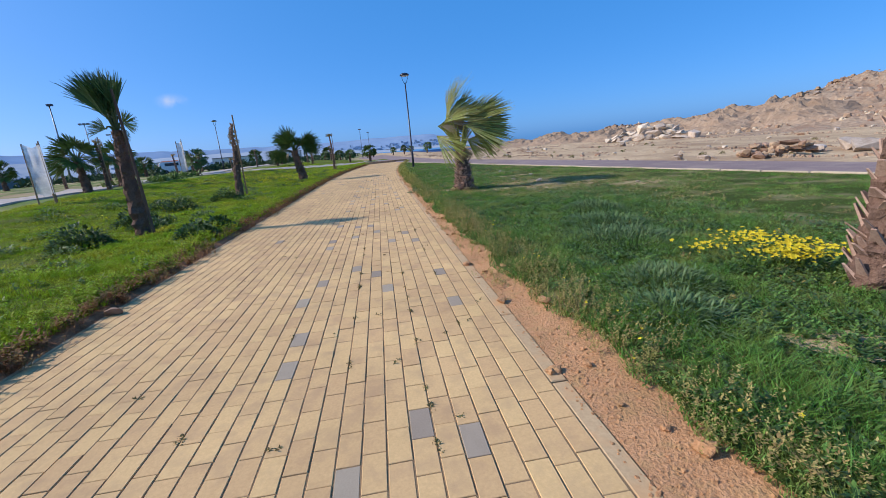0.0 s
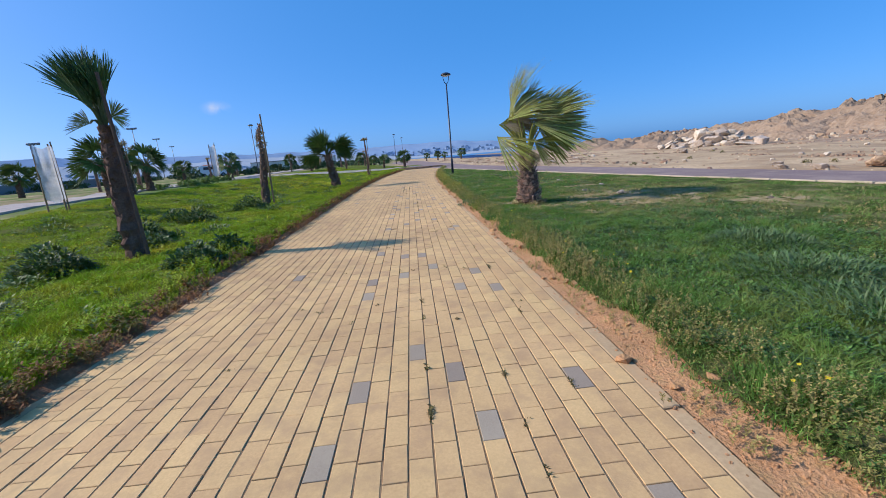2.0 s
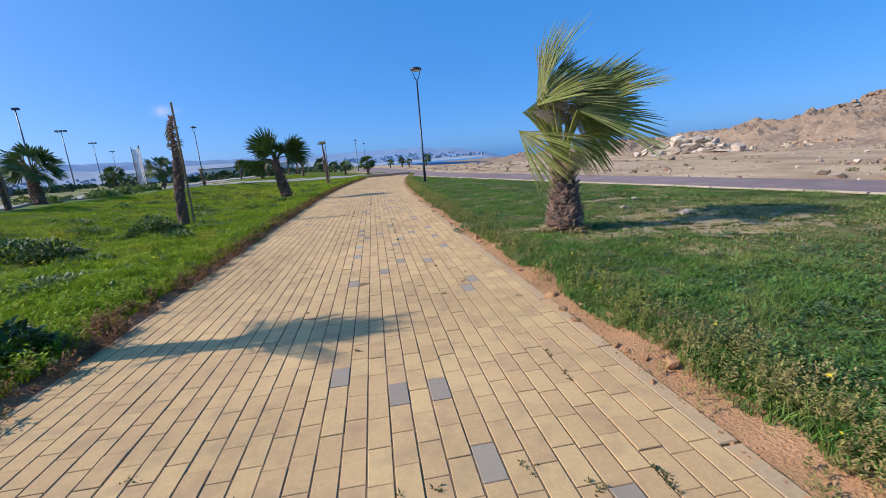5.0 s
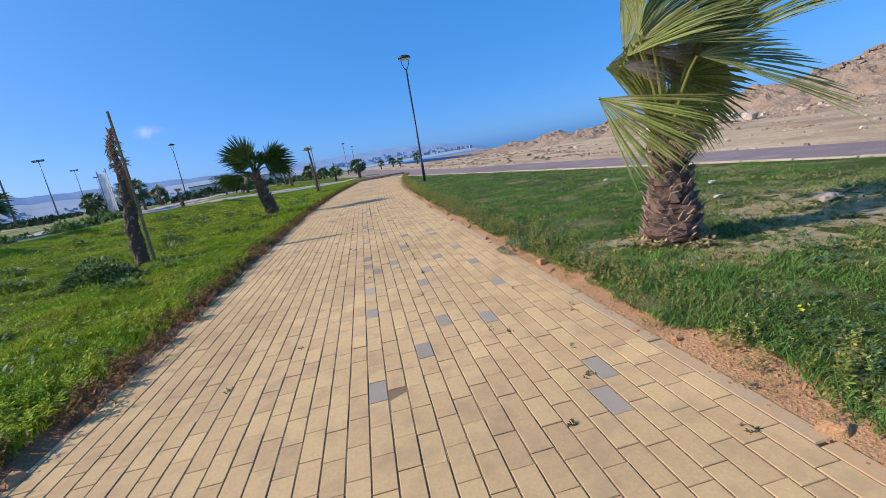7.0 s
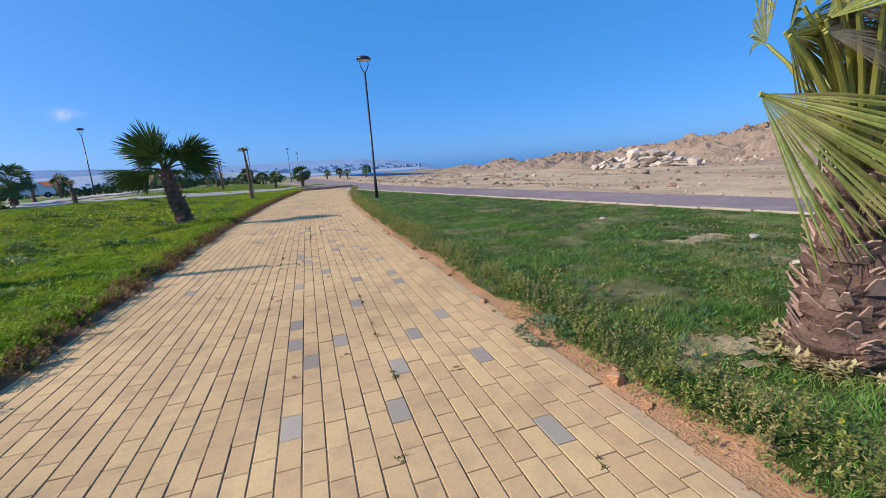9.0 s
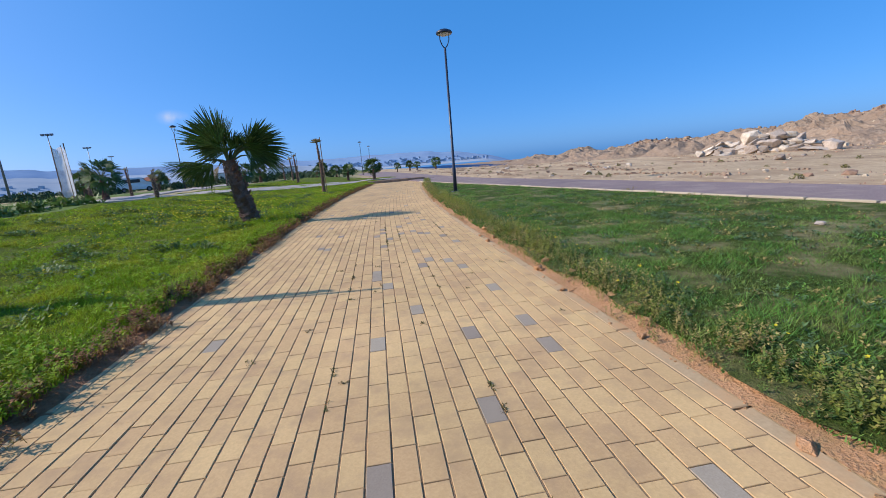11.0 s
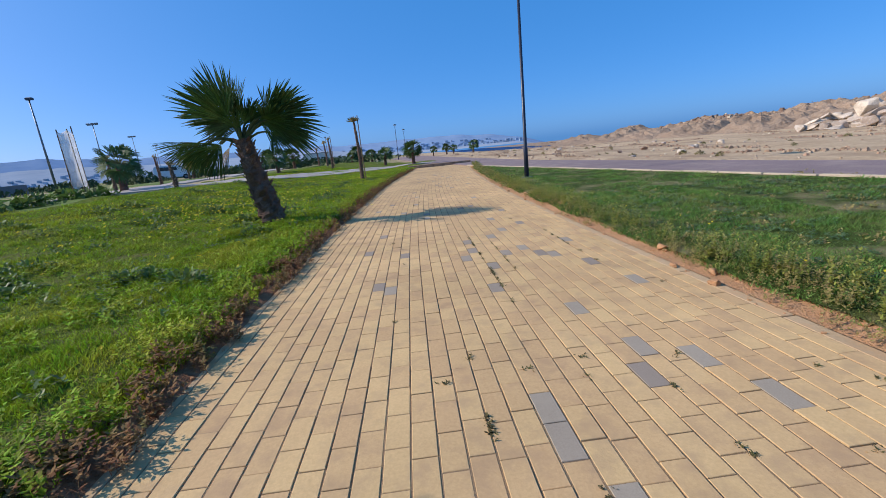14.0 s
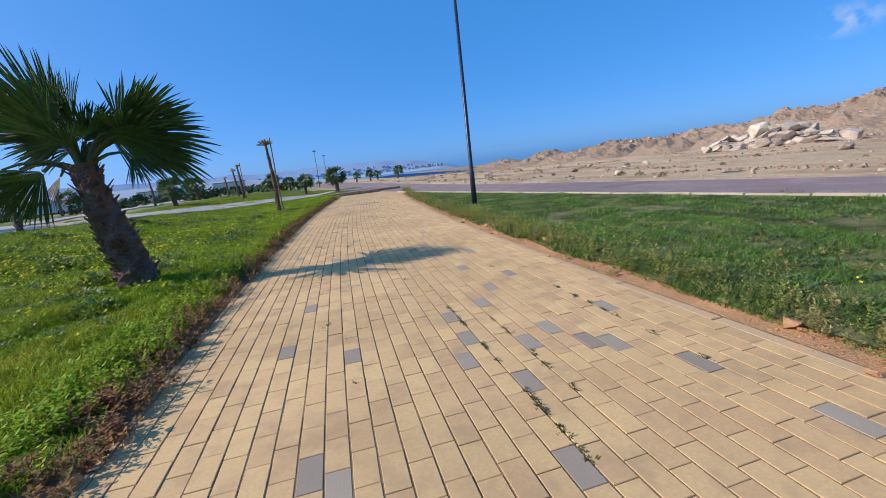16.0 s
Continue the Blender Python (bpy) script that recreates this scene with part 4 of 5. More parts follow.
palm((-4.15, 24.2, 0.0), [(0, 0, -0.05), (-0.12, 0, 0.5), (-0.25, 0, 1.1), (-0.35, 0, 1.70)], [0.23, 0.21, 0.165, 0.14],
     [(-0.36, -0.1, -0.06, -0.75, -0.1, -0.55, 0.72, 46, UNDER), (-0.82, 0.0, 0.02, -0.95, 0, -0.22, 0.80, 38, UNDER), (-0.70, 0.1, -0.02, -0.7, 0, -0.6, 0.65, 40, UNDER), (0.58, 0.0, 0.06, 0.55, -0.2, -0.75, 0.42, 52), (-0.30, 0.1, -0.12, -0.5, 0.1, -0.85, 0.45, 40)]
     + thicken(SPREAD, 16, 9, 0.16, 0.10, 0.7) + [(-0.62, -0.05, 0.0, -0.85, -0.1, -0.45, 0.72, 44, UNDER), (-0.45, 0.05, -0.04, -0.9, 0.1, -0.30, 0.80, 40, DIM)],
     "fan palm on the lawn in shaded dark green, leaves blown to both sides", 8, 110, 0.07, M_FROND_D, (0.0, 0, -0.04), dry=(4,), pale=(2,), fingers=34, droop=0.07)
# palm at the very start
p = palm((3.55, 2.4, -0.02), [(0, 0, -0.05), (0.02, 0, 0.4), (0.06, 0, 1.2), (0.10, 0, 2.9)], [0.20, 0.17, 0.13, 0.12], crown(9, 14, 0.9, (0.3, 0.0)),
         "fan palm with large old leaf bases, beside yellow flowers", 14, 110, 0.075, wind=(0.2, 0, 0), dry=(6, 7, 8))
# palms farther off: three patterns, copied
PALM_AT = ((-12.9, 20.8, 0.9, 0), (-13.7, 34.8, 0.75, 1), (-13.2, 24.0, 0.85, 2), (-9.9, 44.0, 0.62, 1), (-1.0, 53.0, 0.8, 2), (-3.6, 55.0, 0.62, 0), (-12.5, 58, 0.75, 1), (-26, 66, 0.9, 0), (-36, 70, 1.0, 2),
           (-30, 60, 1.0, 1), (-20, 75, 1.0, 0), (-9, 80, 0.9, 2), (-1, 95, 0.7, 0), (3.5, 100, 0.7, 1), (6, 98, 0.8, 2), (8, 104, 0.7, 0), (11.5, 100, 0.95, 1), (-6, 70, 0.7, 1), (-34, 44, 1.0, 0), (-27, 33, 0.9, 2), (-7.5, 62, 0.6, 0))
patterns = []
for k in range(3):
    q = palm((0, -20 - 4 * k, 0), [(0, 0, -0.05), (0.05, 0, 0.5), (0.08, 0, 1.1), (0.14 - 0.1 * k, 0, 1.5)], [0.2, 0.18, 0.15, 0.13], crown(26, 30 + k, 0.98, (0.12, 0)),
             "fan palm in the park in shaded dark green", 30 + k, 40, 0.07, M_FROND_D, (0.1, 0, 0), (0, -0.6, 0.8), 16, group="park palms", singly=False)
    patterns.append(q)
used = set()
for x, y, s, k in PALM_AT:
    z = open_ground(x, y)
    if k not in used:
        q = patterns[k]
        used.add(k)
    else:
        q = copy_thing(patterns[k], pose(0, 0, 0))
    q.location, q.rotation_euler, q.scale = (x, y, z), (0, 0, x * 1.7), (s, s, s)


def bare_palm(at, h, r, seed, pole=True, tuft=6, lean=0.0, label="bare palm trunk tied to a timber prop"):
    ob = thing("bare_palm_trunk", at, label, "palm trunk", "bare palm trunks")
    geo, out, rad = trunk_geo([(0, 0, -0.05), (0.02, 0, h * 0.4), (lean, 0, h)], [r * 1.2, r * 1.05, r * 0.6], seed, 10)
    part("trunk", geo, M_TRUNK, ob)
    tagged(part("bark", boots_geo(out, rad, seed, 46, r * 0.55, 0.05), M_BOOT, ob), kind="stuff")
    rr2 = random.Random(seed)
    for k in range(tuft):
        a = k * 2.4
        part("leaf", fan(out[-1] + Vector((0, 0, -0.05)), (math.cos(a) * 0.5, math.sin(a) * 0.5, rr2.uniform(0.2, 1.0)), (0, -1, 0.2), rr2.uniform(0.22, 0.4), 25, 6, 0.1, (0.05, 0, 0), seed + k), M_FROND_DRY, ob)
    if pole:
        part("prop_pole", tube([(r + 0.11, -0.12, -0.03), (r + 0.07, -0.12, h * 0.5), (lean + r + 0.13, -0.12, h + 0.24)], [0.027, 0.025, 0.021], 7), M_POLE, ob, "slender timber prop")
    return ob


big = thing("bare_palm_trunk", (-5.50, 17.3, 0.03), "bare shaggy palm trunk tied to a timber prop", "palm trunk", "bare palm trunks")
geo, out, rad = trunk_geo([(0, 0, -0.05), (0.05, 0, 0.8), (0.12, 0, 1.5), (0.15, 0, 2.0), (0.12, 0, 2.4), (0.22, 0, 2.72)], [0.14, 0.12, 0.095, 0.06, 0.042, 0.02], 61, 12)
part("trunk", geo, M_TRUNK, big)
tagged(part("bark", boots_geo(out, rad, 61, 110, 0.05, 0.05), M_BOOT, big), kind="stuff")
for k in range(11):
    q = out[14 + k]
    part("leaf", fan(q, (-0.5 if k % 3 else 0.6, 0.2 * (k % 2) - 0.1, 0.35 - 0.11 * k), (0, -1, 0.2), 0.17 + 0.02 * (k % 4), 26, 6, 0.25, (0.1, 0, 0), 90 + k), M_FROND_DRY, big)
part("prop_pole", tube([(0.30, -0.12, -0.03), (0.32, -0.12, 1.5), (0.32, -0.12, 3.02)], [0.03, 0.028, 0.024], 7), M_POLE, big, "slender timber prop")
part("tie_board", block(0.26, -0.08, 1.32, 0.08, 0.03, 0.62, 0.006), M_POLE, big, "pale board tied between trunk and prop")
bare_palm((-3.72, 36.3, 0.05), 2.75, 0.075, 62, True, 9, -0.05, "thin young palm trunk tied to a pole")
for i, (x, y, h) in enumerate(((-7.3, 49, 2.2), (-8.6, 54, 2.0), (-12.4, 21.4, 2.1), (-10.6, 33.0, 1.0), (-15.2, 26.5, 2.2), (-17.5, 40, 1.8), (-22, 57, 2.0), (-11, 62, 1.8), (-19, 47, 1.9), (-14.8, 55, 2.0), (-20.5, 31, 1.6), (-6.2, 58, 1.8))):
    bare_palm((x, y, open_ground(x, y)), h, 0.08, 70 + i, i % 2 == 0, 4, -0.06)


def wrapped_plant(at, h, w, seed, turn):
    """Poles with pale netting stretched round a young plant."""
    ob = thing("wrapped_sapling", at, "sapling screened by pale netting on wooden poles", "plant screen", "screened saplings")
    ob.rotation_euler = (0, 0, turn)
    for k, (x, y) in enumerate(((-w / 2, -0.15), (w / 2, -0.15), (w / 2, 0.25))):
        part("pole", tube([(x, y, -0.05), (x * 0.9, y, h * (1.0 if k < 2 else 1.05))], [0.025, 0.02], 6), M_POLE, ob)
    v, f = [], []
    n, m = 14, 12
    for j in range(m + 1):
        for i in range(n + 1):
            s = i / n
            x = -w / 2 + w * min(1, s / 0.65)
            y = -0.15 if s < 0.65 else -0.15 + 0.4 * (s - 0.65) / 0.35
            z = h * (0.16 + 0.80 * j / m) + 0.05 * math.sin(s * 9 + seed)
            b = 0.06 * noise.noise((s * 4, j * 0.5, seed)) - 0.08 * math.sin(math.pi * s)
            v.append((x, y + b, z))
    for j in range(m):
        for i in range(n):
            a = j * (n + 1) + i
            f.append((a, a + 1, a + n + 2, a + n + 1))
    part("netting", (v, f), M_CLOTH, ob, "pale translucent netting", True)


wrapped_plant((-10.7, 15.2, ground_z(-10.7, 15.2)), 1.9, 0.4, 1, 0.5)
wrapped_plant((-13.6, 32.3, ground_z(-13.6, 32.3)), 2.5, 0.34, 2, 0.3)

# ---- lamps ----


def park_lamp(at, h=6.0, label="tall blue-black park lamp with a domed head"):
    ob = thing("street_lamp", at, label, "street lamp", "park lamps")
    part("base_plate", block(0, 0, -0.03, 0.3, 0.3, 0.06, 0.01), M_LAMP, ob)
    part("pole", tube([(0, 0, 0), (0, 0, 0.9), (0, 0, 0.95), (0, 0, h - 0.62)], [0.075, 0.07, 0.055, 0.04], 12), M_LAMP, ob, shade=True)
    for s in (-1, 1):
        part("arm", tube([(0, 0, h - 0.64), (s * 0.10, 0, h - 0.52), (s * 0.17, 0, h - 0.33), (s * 0.18, 0, h - 0.10)], [0.024, 0.02, 0.018, 0.018], 7), M_LAMP, ob)
    v, f = tube([(0, 0, h - 0.13), (0, 0, h - 0.09), (0, 0, h - 0.03), (0, 0, h + 0.02), (0, 0, h + 0.05)], [0.29, 0.31, 0.27, 0.16, 0.03], 18)
    part("head", (v, f), M_LAMP, ob, shade=True)
    part("lens", tube([(0, 0, h - 0.17), (0, 0, h - 0.135)], [0.18, 0.24], 16), M_LENS, ob, "pale lamp lens")
    return ob


lamp = park_lamp((2.3, 29.0, 0.0))
for x, y in ((-19.4, 57.0), (-3.2, 91), (-1.9, 108), (-21, 122)):
    copy_thing(lamp, pose(x, y, open_ground(x, y), 0, 0, x * 20))


def mast(at, h):
    ob = thing("floodlight_mast", at, "slender grey mast with twin floodlights", "mast", "floodlight masts")
    part("pole", tube([(0, 0, 0), (0, 0, h)], [0.14, 0.07], 10), M_LAMPGREY, ob, shade=True)
    part("crossbar", tube([(-1.1, 0, h - 0.1), (1.1, 0, h - 0.1)], [0.05, 0.05], 6), M_LAMPGREY, ob)
    for s in (-0.85, 0, 0.85):
        part("floodlight", block(s, -0.1, h - 0.05, 0.55, 0.4, 0.35, 0.05), M_LAMPGREY, ob)


for x, y, h in ((-67, 113, 12.6), (-88, 160, 13.6), (-115, 220, 14.5), (-70, 88, 8.5)):
    mast((x, y, open_ground(x, y)), h)

tall = thing("street_lamp", (-50.8, 78.5, 0.4), "very tall slender grey mast with one lamp head", "street lamp")
part("pole", tube([(0, 0, 0), (0, 0, 12.3)], [0.16, 0.08], 10), M_LAMPGREY, tall, shade=True)
part("head", block(0.15, -0.1, 12.25, 0.8, 0.45, 0.35, 0.08), M_LAMP, tall)

# ---- far park: house, wall, car ----


def house(at, turn):
    ob = thing("house", at, "low white house with a red tiled roof", "house")
    ob.rotation_euler = (0, 0, turn)
    part("wall", block(0, 0, -0.3, 9, 6, 3.2), M_WHITE, ob)
    part("roof", ([(-5, -3.5, 2.9), (5, -3.5, 2.9), (5, 3.5, 2.9), (-5, 3.5, 2.9), (-3, 0, 4.6), (3, 0, 4.6)], [(0, 1, 5, 4), (1, 2, 5), (2, 3, 4, 5), (3, 0, 4), (3, 2, 1, 0)]), M_ROOF, ob, "red tiles")
    for x in (-3, -1, 1.2, 3.2):
        part("window", block(x, -3.03, 1.0, 1.0, 0.08, 1.2), M_GLASS, ob)
    return ob


house((-89, 199, 0.2), 0.4)


def far_building(at, turn, wide, high):
    """A flat-roofed block with a parapet and rows of windows."""
    ob = thing("building", at, "low pale flat-roofed building beyond the park", "building", "buildings beyond the park")
    ob.rotation_euler = (0, 0, turn)
    part("wall", block(0, 0, -0.3, wide, 7, high + 0.3), M_WHITE, ob)
    part("roof", block(0, 0, high + 0.004, wide + 0.4, 7.4, 0.35, 0.03), M_WALL, ob, "grey parapet roof")
    for j in range(int(high // 3)):
        for i in range(int(wide // 3)):
            part("window", block((i + 0.5) * 3 - wide / 2, -3.53, 1.0 + 3 * j, 1.1, 0.08, 1.3), M_GLASS, ob)


for x, y, turn, wide, high in ((-70, 224, 0.3, 20, 3.6), (-48, 240, 0.2, 14, 4.2), (-112, 226, 0.4, 12, 4.0)):
    far_building((x, y, open_ground(x, y)), turn, wide, high)


def van(at, turn):
    ob = thing("car", at, "white van parked beside the park", "car")
    ob.rotation_euler = (0, 0, turn)
    prof = [(-2.1, 0.35), (-2.15, 0.9), (-2.05, 1.7), (-1.8, 1.9), (0.7, 1.9), (1.3, 1.25), (2.1, 1.05), (2.2, 0.6), (2.15, 0.35)]
    n = len(prof)
    v = [(x, s * (0.85 if z < 1.3 else 0.72), z) for s in (-1, 1) for x, z in prof]
    f = [(i, (i + 1) % n, n + (i + 1) % n, n + i) for i in range(n)] + [tuple(range(n))[::-1], tuple(range(n, 2 * n))]
    part("body", (v, f), M_CARPAINT, ob)
    for s in (-1, 1):
        part("side_window", block(-0.4, s * 0.79, 1.25, 1.9, 0.06, 0.45, 0.02), M_GLASS, ob)
        for x in (-1.35, 1.4):
            wh = part("wheel", tube([(x, s * 0.72, 0.33), (x, s * 0.9, 0.33)], [0.33, 0.33], 16), M_TYRE, ob)
            part("rim", tube([(x, s * 0.89, 0.33), (x, s * 0.915, 0.33)], [0.19, 0.17], 12), M_LAMPGREY, wh)
    part("windscreen", ([(0.78, -0.66, 1.84), (1.3, -0.72, 1.29), (1.3, 0.72, 1.29), (0.78, 0.66, 1.84), (0.8, -0.66, 1.86), (1.33, -0.72, 1.3), (1.33, 0.72, 1.3), (0.8, 0.66, 1.86)], [(4, 5, 6, 7), (0, 1, 5, 4), (2, 3, 7, 6)]), M_GLASS, ob)


van((-33, 75, open_ground(-33, 75)), 0.5)
wall_ob = single("boundary_wall", block(0, 0, -0.4, 44, 0.4, 1.7, 0.03), M_WALL, "long dark grey boundary wall", "wall", "structure")
wall_ob.location, wall_ob.rotation_euler = (-66, 58, 0.5), (0, 0, 0.75)


def scrub(name, area, count, size, material, label):
    """Far hedges and bushes as clumps of leaves."""
    r = random.Random(len(label))
    v, f = [], []
    for _ in range(count):
        x, y = area(r)
        z0, s = open_ground(x, y), size * r.uniform(0.5, 1.3)
        for _ in range(60):
            a, e, q = r.uniform(0, 6.28), r.uniform(0, 1.4), r.uniform(0.5, 1)
            c = Vector((x + math.cos(a) * math.cos(e) * s * q, y + math.sin(a) * math.cos(e) * s * q, z0 + math.sin(e) * s * q * 0.8))
            d1, d2 = Vector((r.gauss(0, 1), r.gauss(0, 1), r.gauss(0, 1))) * s * 0.16, Vector((r.gauss(0, 1), r.gauss(0, 1), r.gauss(0, 1))) * s * 0.16
            o = len(v)
            v += [c - d1, c + d2, c + d1]
            f.append((o, o + 1, o + 2))
    return single(name, (v, f), material, label, "bushes", "stuff")


scrub("far_bushes", lambda r: (lambda y: (-4 - y * r.random() * 0.95, y))(r.uniform(62, 150)), 240, 1.15, M_FARTREE, "dark bushes beyond the park")
scrub("walkway_bushes", lambda r: (-13.2 - r.random() * 0.6 - (0.5 if r.random() < 0.5 else 0), r.uniform(24, 33)), 26, 0.45, M_WEED, "low bushes along the walkway")

scrub("roadside_scrub", lambda r: (lambda y: (road_far(min(y, 60)) + r.choice((3.0, 6.5, 11.0)) + r.gauss(0, 0.8), y))(r.uniform(12, 70)), 46, 0.15, M_DRYSCRUB, "dry olive scrub beyond the road")

# ---- plants on the lawns ----


def leafy(name, at, radius, height, count, leaf, material, label, category="weed", seed=1, long=2.2, group="weed clumps"):
    """A low clump of broad or narrow leaves that rise and arch from its middle."""
    r = random.Random(seed)
    v, f = [], []
    for _ in range(count):
        a, q = r.uniform(0, 6.283), math.sqrt(r.random())
        x, y = math.cos(a) * radius * q, math.sin(a) * radius * q
        z = ground_z(at[0] + x, at[1] + y) - at[2] + height * (1 - q * q) * r.uniform(0.1, 1.0)
        d = Vector((math.cos(a) * q + r.uniform(-0.6, 0.6), math.sin(a) * q + r.uniform(-0.6, 0.6), r.uniform(0.1, 0.9))).normalized()
        s = d.cross(Vector((0, 0, 1))).normalized()
        L = leaf * long * r.uniform(0.6, 1.3)
        w = leaf * 0.5 * r.uniform(0.7, 1.2)
        p = Vector((x, y, max(z, 0.0)))
        o = len(v)
        m = p + d * L * 0.5
        v += [p, m - s * w + Vector((0, 0, w * 0.3)), m + s * w + Vector((0, 0, w * 0.3)), p + d * L - Vector((0, 0, L * 0.25)), m]
        f += [(o, o + 4, o + 1), (o, o + 2, o + 4), (o + 1, o + 4, o + 3), (o + 4, o + 2, o + 3)]
    ob = single(name, (v, f), material, label, category, "stuff", group)
    ob.location = at
    return ob


def gz(x, y):
    return (x, y, ground_z(x, y))


for i, (x, y, r, h, n) in enumerate(((-5.6, 8.4, 0.45, 0.32, 420), (-5.9, 10.9, 0.5, 0.4, 420), (-5.5, 15.9, 0.55, 0.35, 420), (-5.3, 10.2, 0.4, 0.2, 200), (-5.9, 13.3, 0.4, 0.3, 260), (-6.6, 13.6, 0.4, 0.25, 220), (-3.5, 8.2, 0.35, 0.25, 260), (-3.4, 9.0, 0.3, 0.2, 200))):
    leafy("weed_clump", gz(x, y), r, h * 1.25, n * 2, 0.055, M_DARKWEED, "dark green leafy weed clump on the lawn", seed=i)
for i, (x, y, r, h, n) in enumerate(((3.4, 6.4, 0.5, 0.25, 420), (2.7, 4.5, 0.7, 0.2, 520), (3.0, 5.4, 0.6, 0.2, 420), (2.2, 3.0, 0.4, 0.2, 300), (1.9, 2.4, 0.35, 0.22, 260))):
    leafy("weed_clump", gz(x, y), r, h * 0.55, n * 3, 0.014, M_GREYWEED, "grey-green weed clump flattened on the lawn", seed=20 + i, long=10)
leafy("weed_clump", gz(0.97, 12.75), 0.22, 0.13, 300, 0.022, M_GREYWEED, "grey-green weed spilling over the paver edge", seed=30)
wr = random.Random(8)
for i in range(60):
    x, y = wr.uniform(-9.5, -3.6), wr.uniform(5, 36)
    leafy("weed_clump", gz(x, y), wr.uniform(0.2, 0.4), wr.uniform(0.08, 0.18), 130, 0.05, M_WEED, "dark green leafy weed clump on the lawn", seed=40 + i)


def flowers(name, area, count, height, label, seed, size=0.013):
    """Small five-petalled yellow flowers on thin stems."""
    r = random.Random(seed)
    v, f = [], []
    for _ in range(count):
        x, y = area(r)
        z = ground_z(x, y) + height * r.uniform(0.6, 1.2)
        n = Vector((r.uniform(-0.7, 0.3), r.uniform(-0.7, 0.3), 1)).normalized()
        s = n.cross(Vector((0, 1, 0))).normalized()
        t = n.cross(s)
        o = len(v)
        k = size * r.uniform(0.8, 1.4)
        v.append(Vector((x, y, z)))
        for j in range(10):
            q = k * (1.0 if j % 2 == 0 else 0.62)
            v.append(v[o] + (s * math.cos(j * 0.628) + t * math.sin(j * 0.628)) * q + n * k * 0.35)
        f += [(o, o + 1 + j, o + 1 + (j + 1) % 10) for j in range(10)]
    return single(name, (v, f), M_FLOWER, label, "flowers", "stuff")


flowers("yellow_flowers", lambda r: (3.42 + r.gauss(0, 0.15), 2.98 + r.gauss(0, 0.13)), 330, 0.2, "clump of bright yellow flowers on the lawn", 1, 0.018)
flowers("yellow_flowers", lambda r: (3.62 + r.gauss(0, 0.16), 3.62 + r.gauss(0, 0.1)), 110, 0.16, "smaller clump of yellow flowers on the lawn", 2, 0.018)
flowers("yellow_flowers", lambda r: (3.05 + r.gauss(0, 0.14), 3.55 + r.gauss(0, 0.1)), 40, 0.14, "few scattered yellow flowers on the lawn", 6, 0.018)
leafy("flower_leaves", gz(3.38, 3.1), 0.5, 0.16, 420, 0.03, M_WEED, "green leaves under yellow flowers", "flower clump", 77, 3)
flowers("yellow_flowers", lambda r: (r.uniform(-9.5, -3.4), r.uniform(8, 45)), 320, 0.10, "yellow flowers dotted through the sunlit lawn", 3, 0.022)
flowers("yellow_flowers", lambda r: (-6.5 + r.gauss(0, 1.3), 28 + r.gauss(0, 2.5)), 600, 0.12, "patch of yellow flowers on the sunlit lawn", 4, 0.026)
flowers("yellow_flowers", lambda r: (1.35 + r.gauss(0, 0.12) + r.random() * 0.2, r.uniform(0, 40)), 130, 0.16, "small yellow flowers along the verge", 5, 0.011)


DRY = ((4.4, 11.4, 2.0, 1.7), (2.3, 11.0, 0.75, 0.5), (1.75, 11.9, 0.45, 0.3), (4.6, 14.6, 0.7, 0.35), (6.0, 9.4, 1.0, 0.7), (2.5, 1.85, 0.36, 0.26), (4.3, 2.9, 0.35, 0.2), (3.2, 9.7, 0.6, 0.4))


def dry_amount(x, y):
    """How bare the lawn is at a place: 1 in the middle of a worn patch."""
    w = 0.0
    for cx, cy, rx, ry in DRY:
        d = math.hypot((x - cx) / rx, (y - cy) / ry) + 0.35 * noise.noise((x * 1.8, y * 1.8, 2)) + 0.2 * noise.noise((x * 6, y * 6, 2))
        w = max(w, 1 - smooth(0.55, 1.15, d))
    return w


def bare_patch(k):
    """Worn ground that shows through the lawn, with ragged edges."""
    v, f, at = [], [], {}
    q = 0.08
    cx, cy, rx, ry = DRY[k]
    for i in range(int((cx - rx * 1.3) / q), int((cx + rx * 1.3) / q)):
        for j in range(int((cy - ry * 1.3) / q), int((cy + ry * 1.3) / q)):
            x, y = (i + 0.5) * q, (j + 0.5) * q
            first = min(range(len(DRY)), key=lambda n: math.hypot((x - DRY[n][0]) / DRY[n][2], (y - DRY[n][1]) / DRY[n][3]))
            if first != k or dry_amount(x, y) + 0.6 * noise.noise((x * 3, y * 3, 7)) + 0.3 * noise.noise((x * 9, y * 9, 7)) < 0.85 or x > road_near(y) - 0.4:
                continue
            quad = []
            for a, b in ((i, j), (i + 1, j), (i + 1, j + 1), (i, j + 1)):
                if (a, b) not in at:
                    at[(a, b)] = len(v)
                    u, w = a * q + 0.03 * noise.noise((a * 0.7, b * 0.7, 1)), b * q + 0.03 * noise.noise((a * 0.7, b * 0.7, 2))
                    v.append((u, w, ground_z(u, w) + 0.009 + 0.010 * noise.noise((u * 4, w * 4, 3))))
                quad.append(at[(a, b)])
            f.append(tuple(quad))
    if f:
        single("bare_soil", (v, f), M_THATCH, "worn tan soil and dead grass in the lawn", "soil", "stuff", shade=True)


for k in range(len(DRY)):
    bare_patch(k)


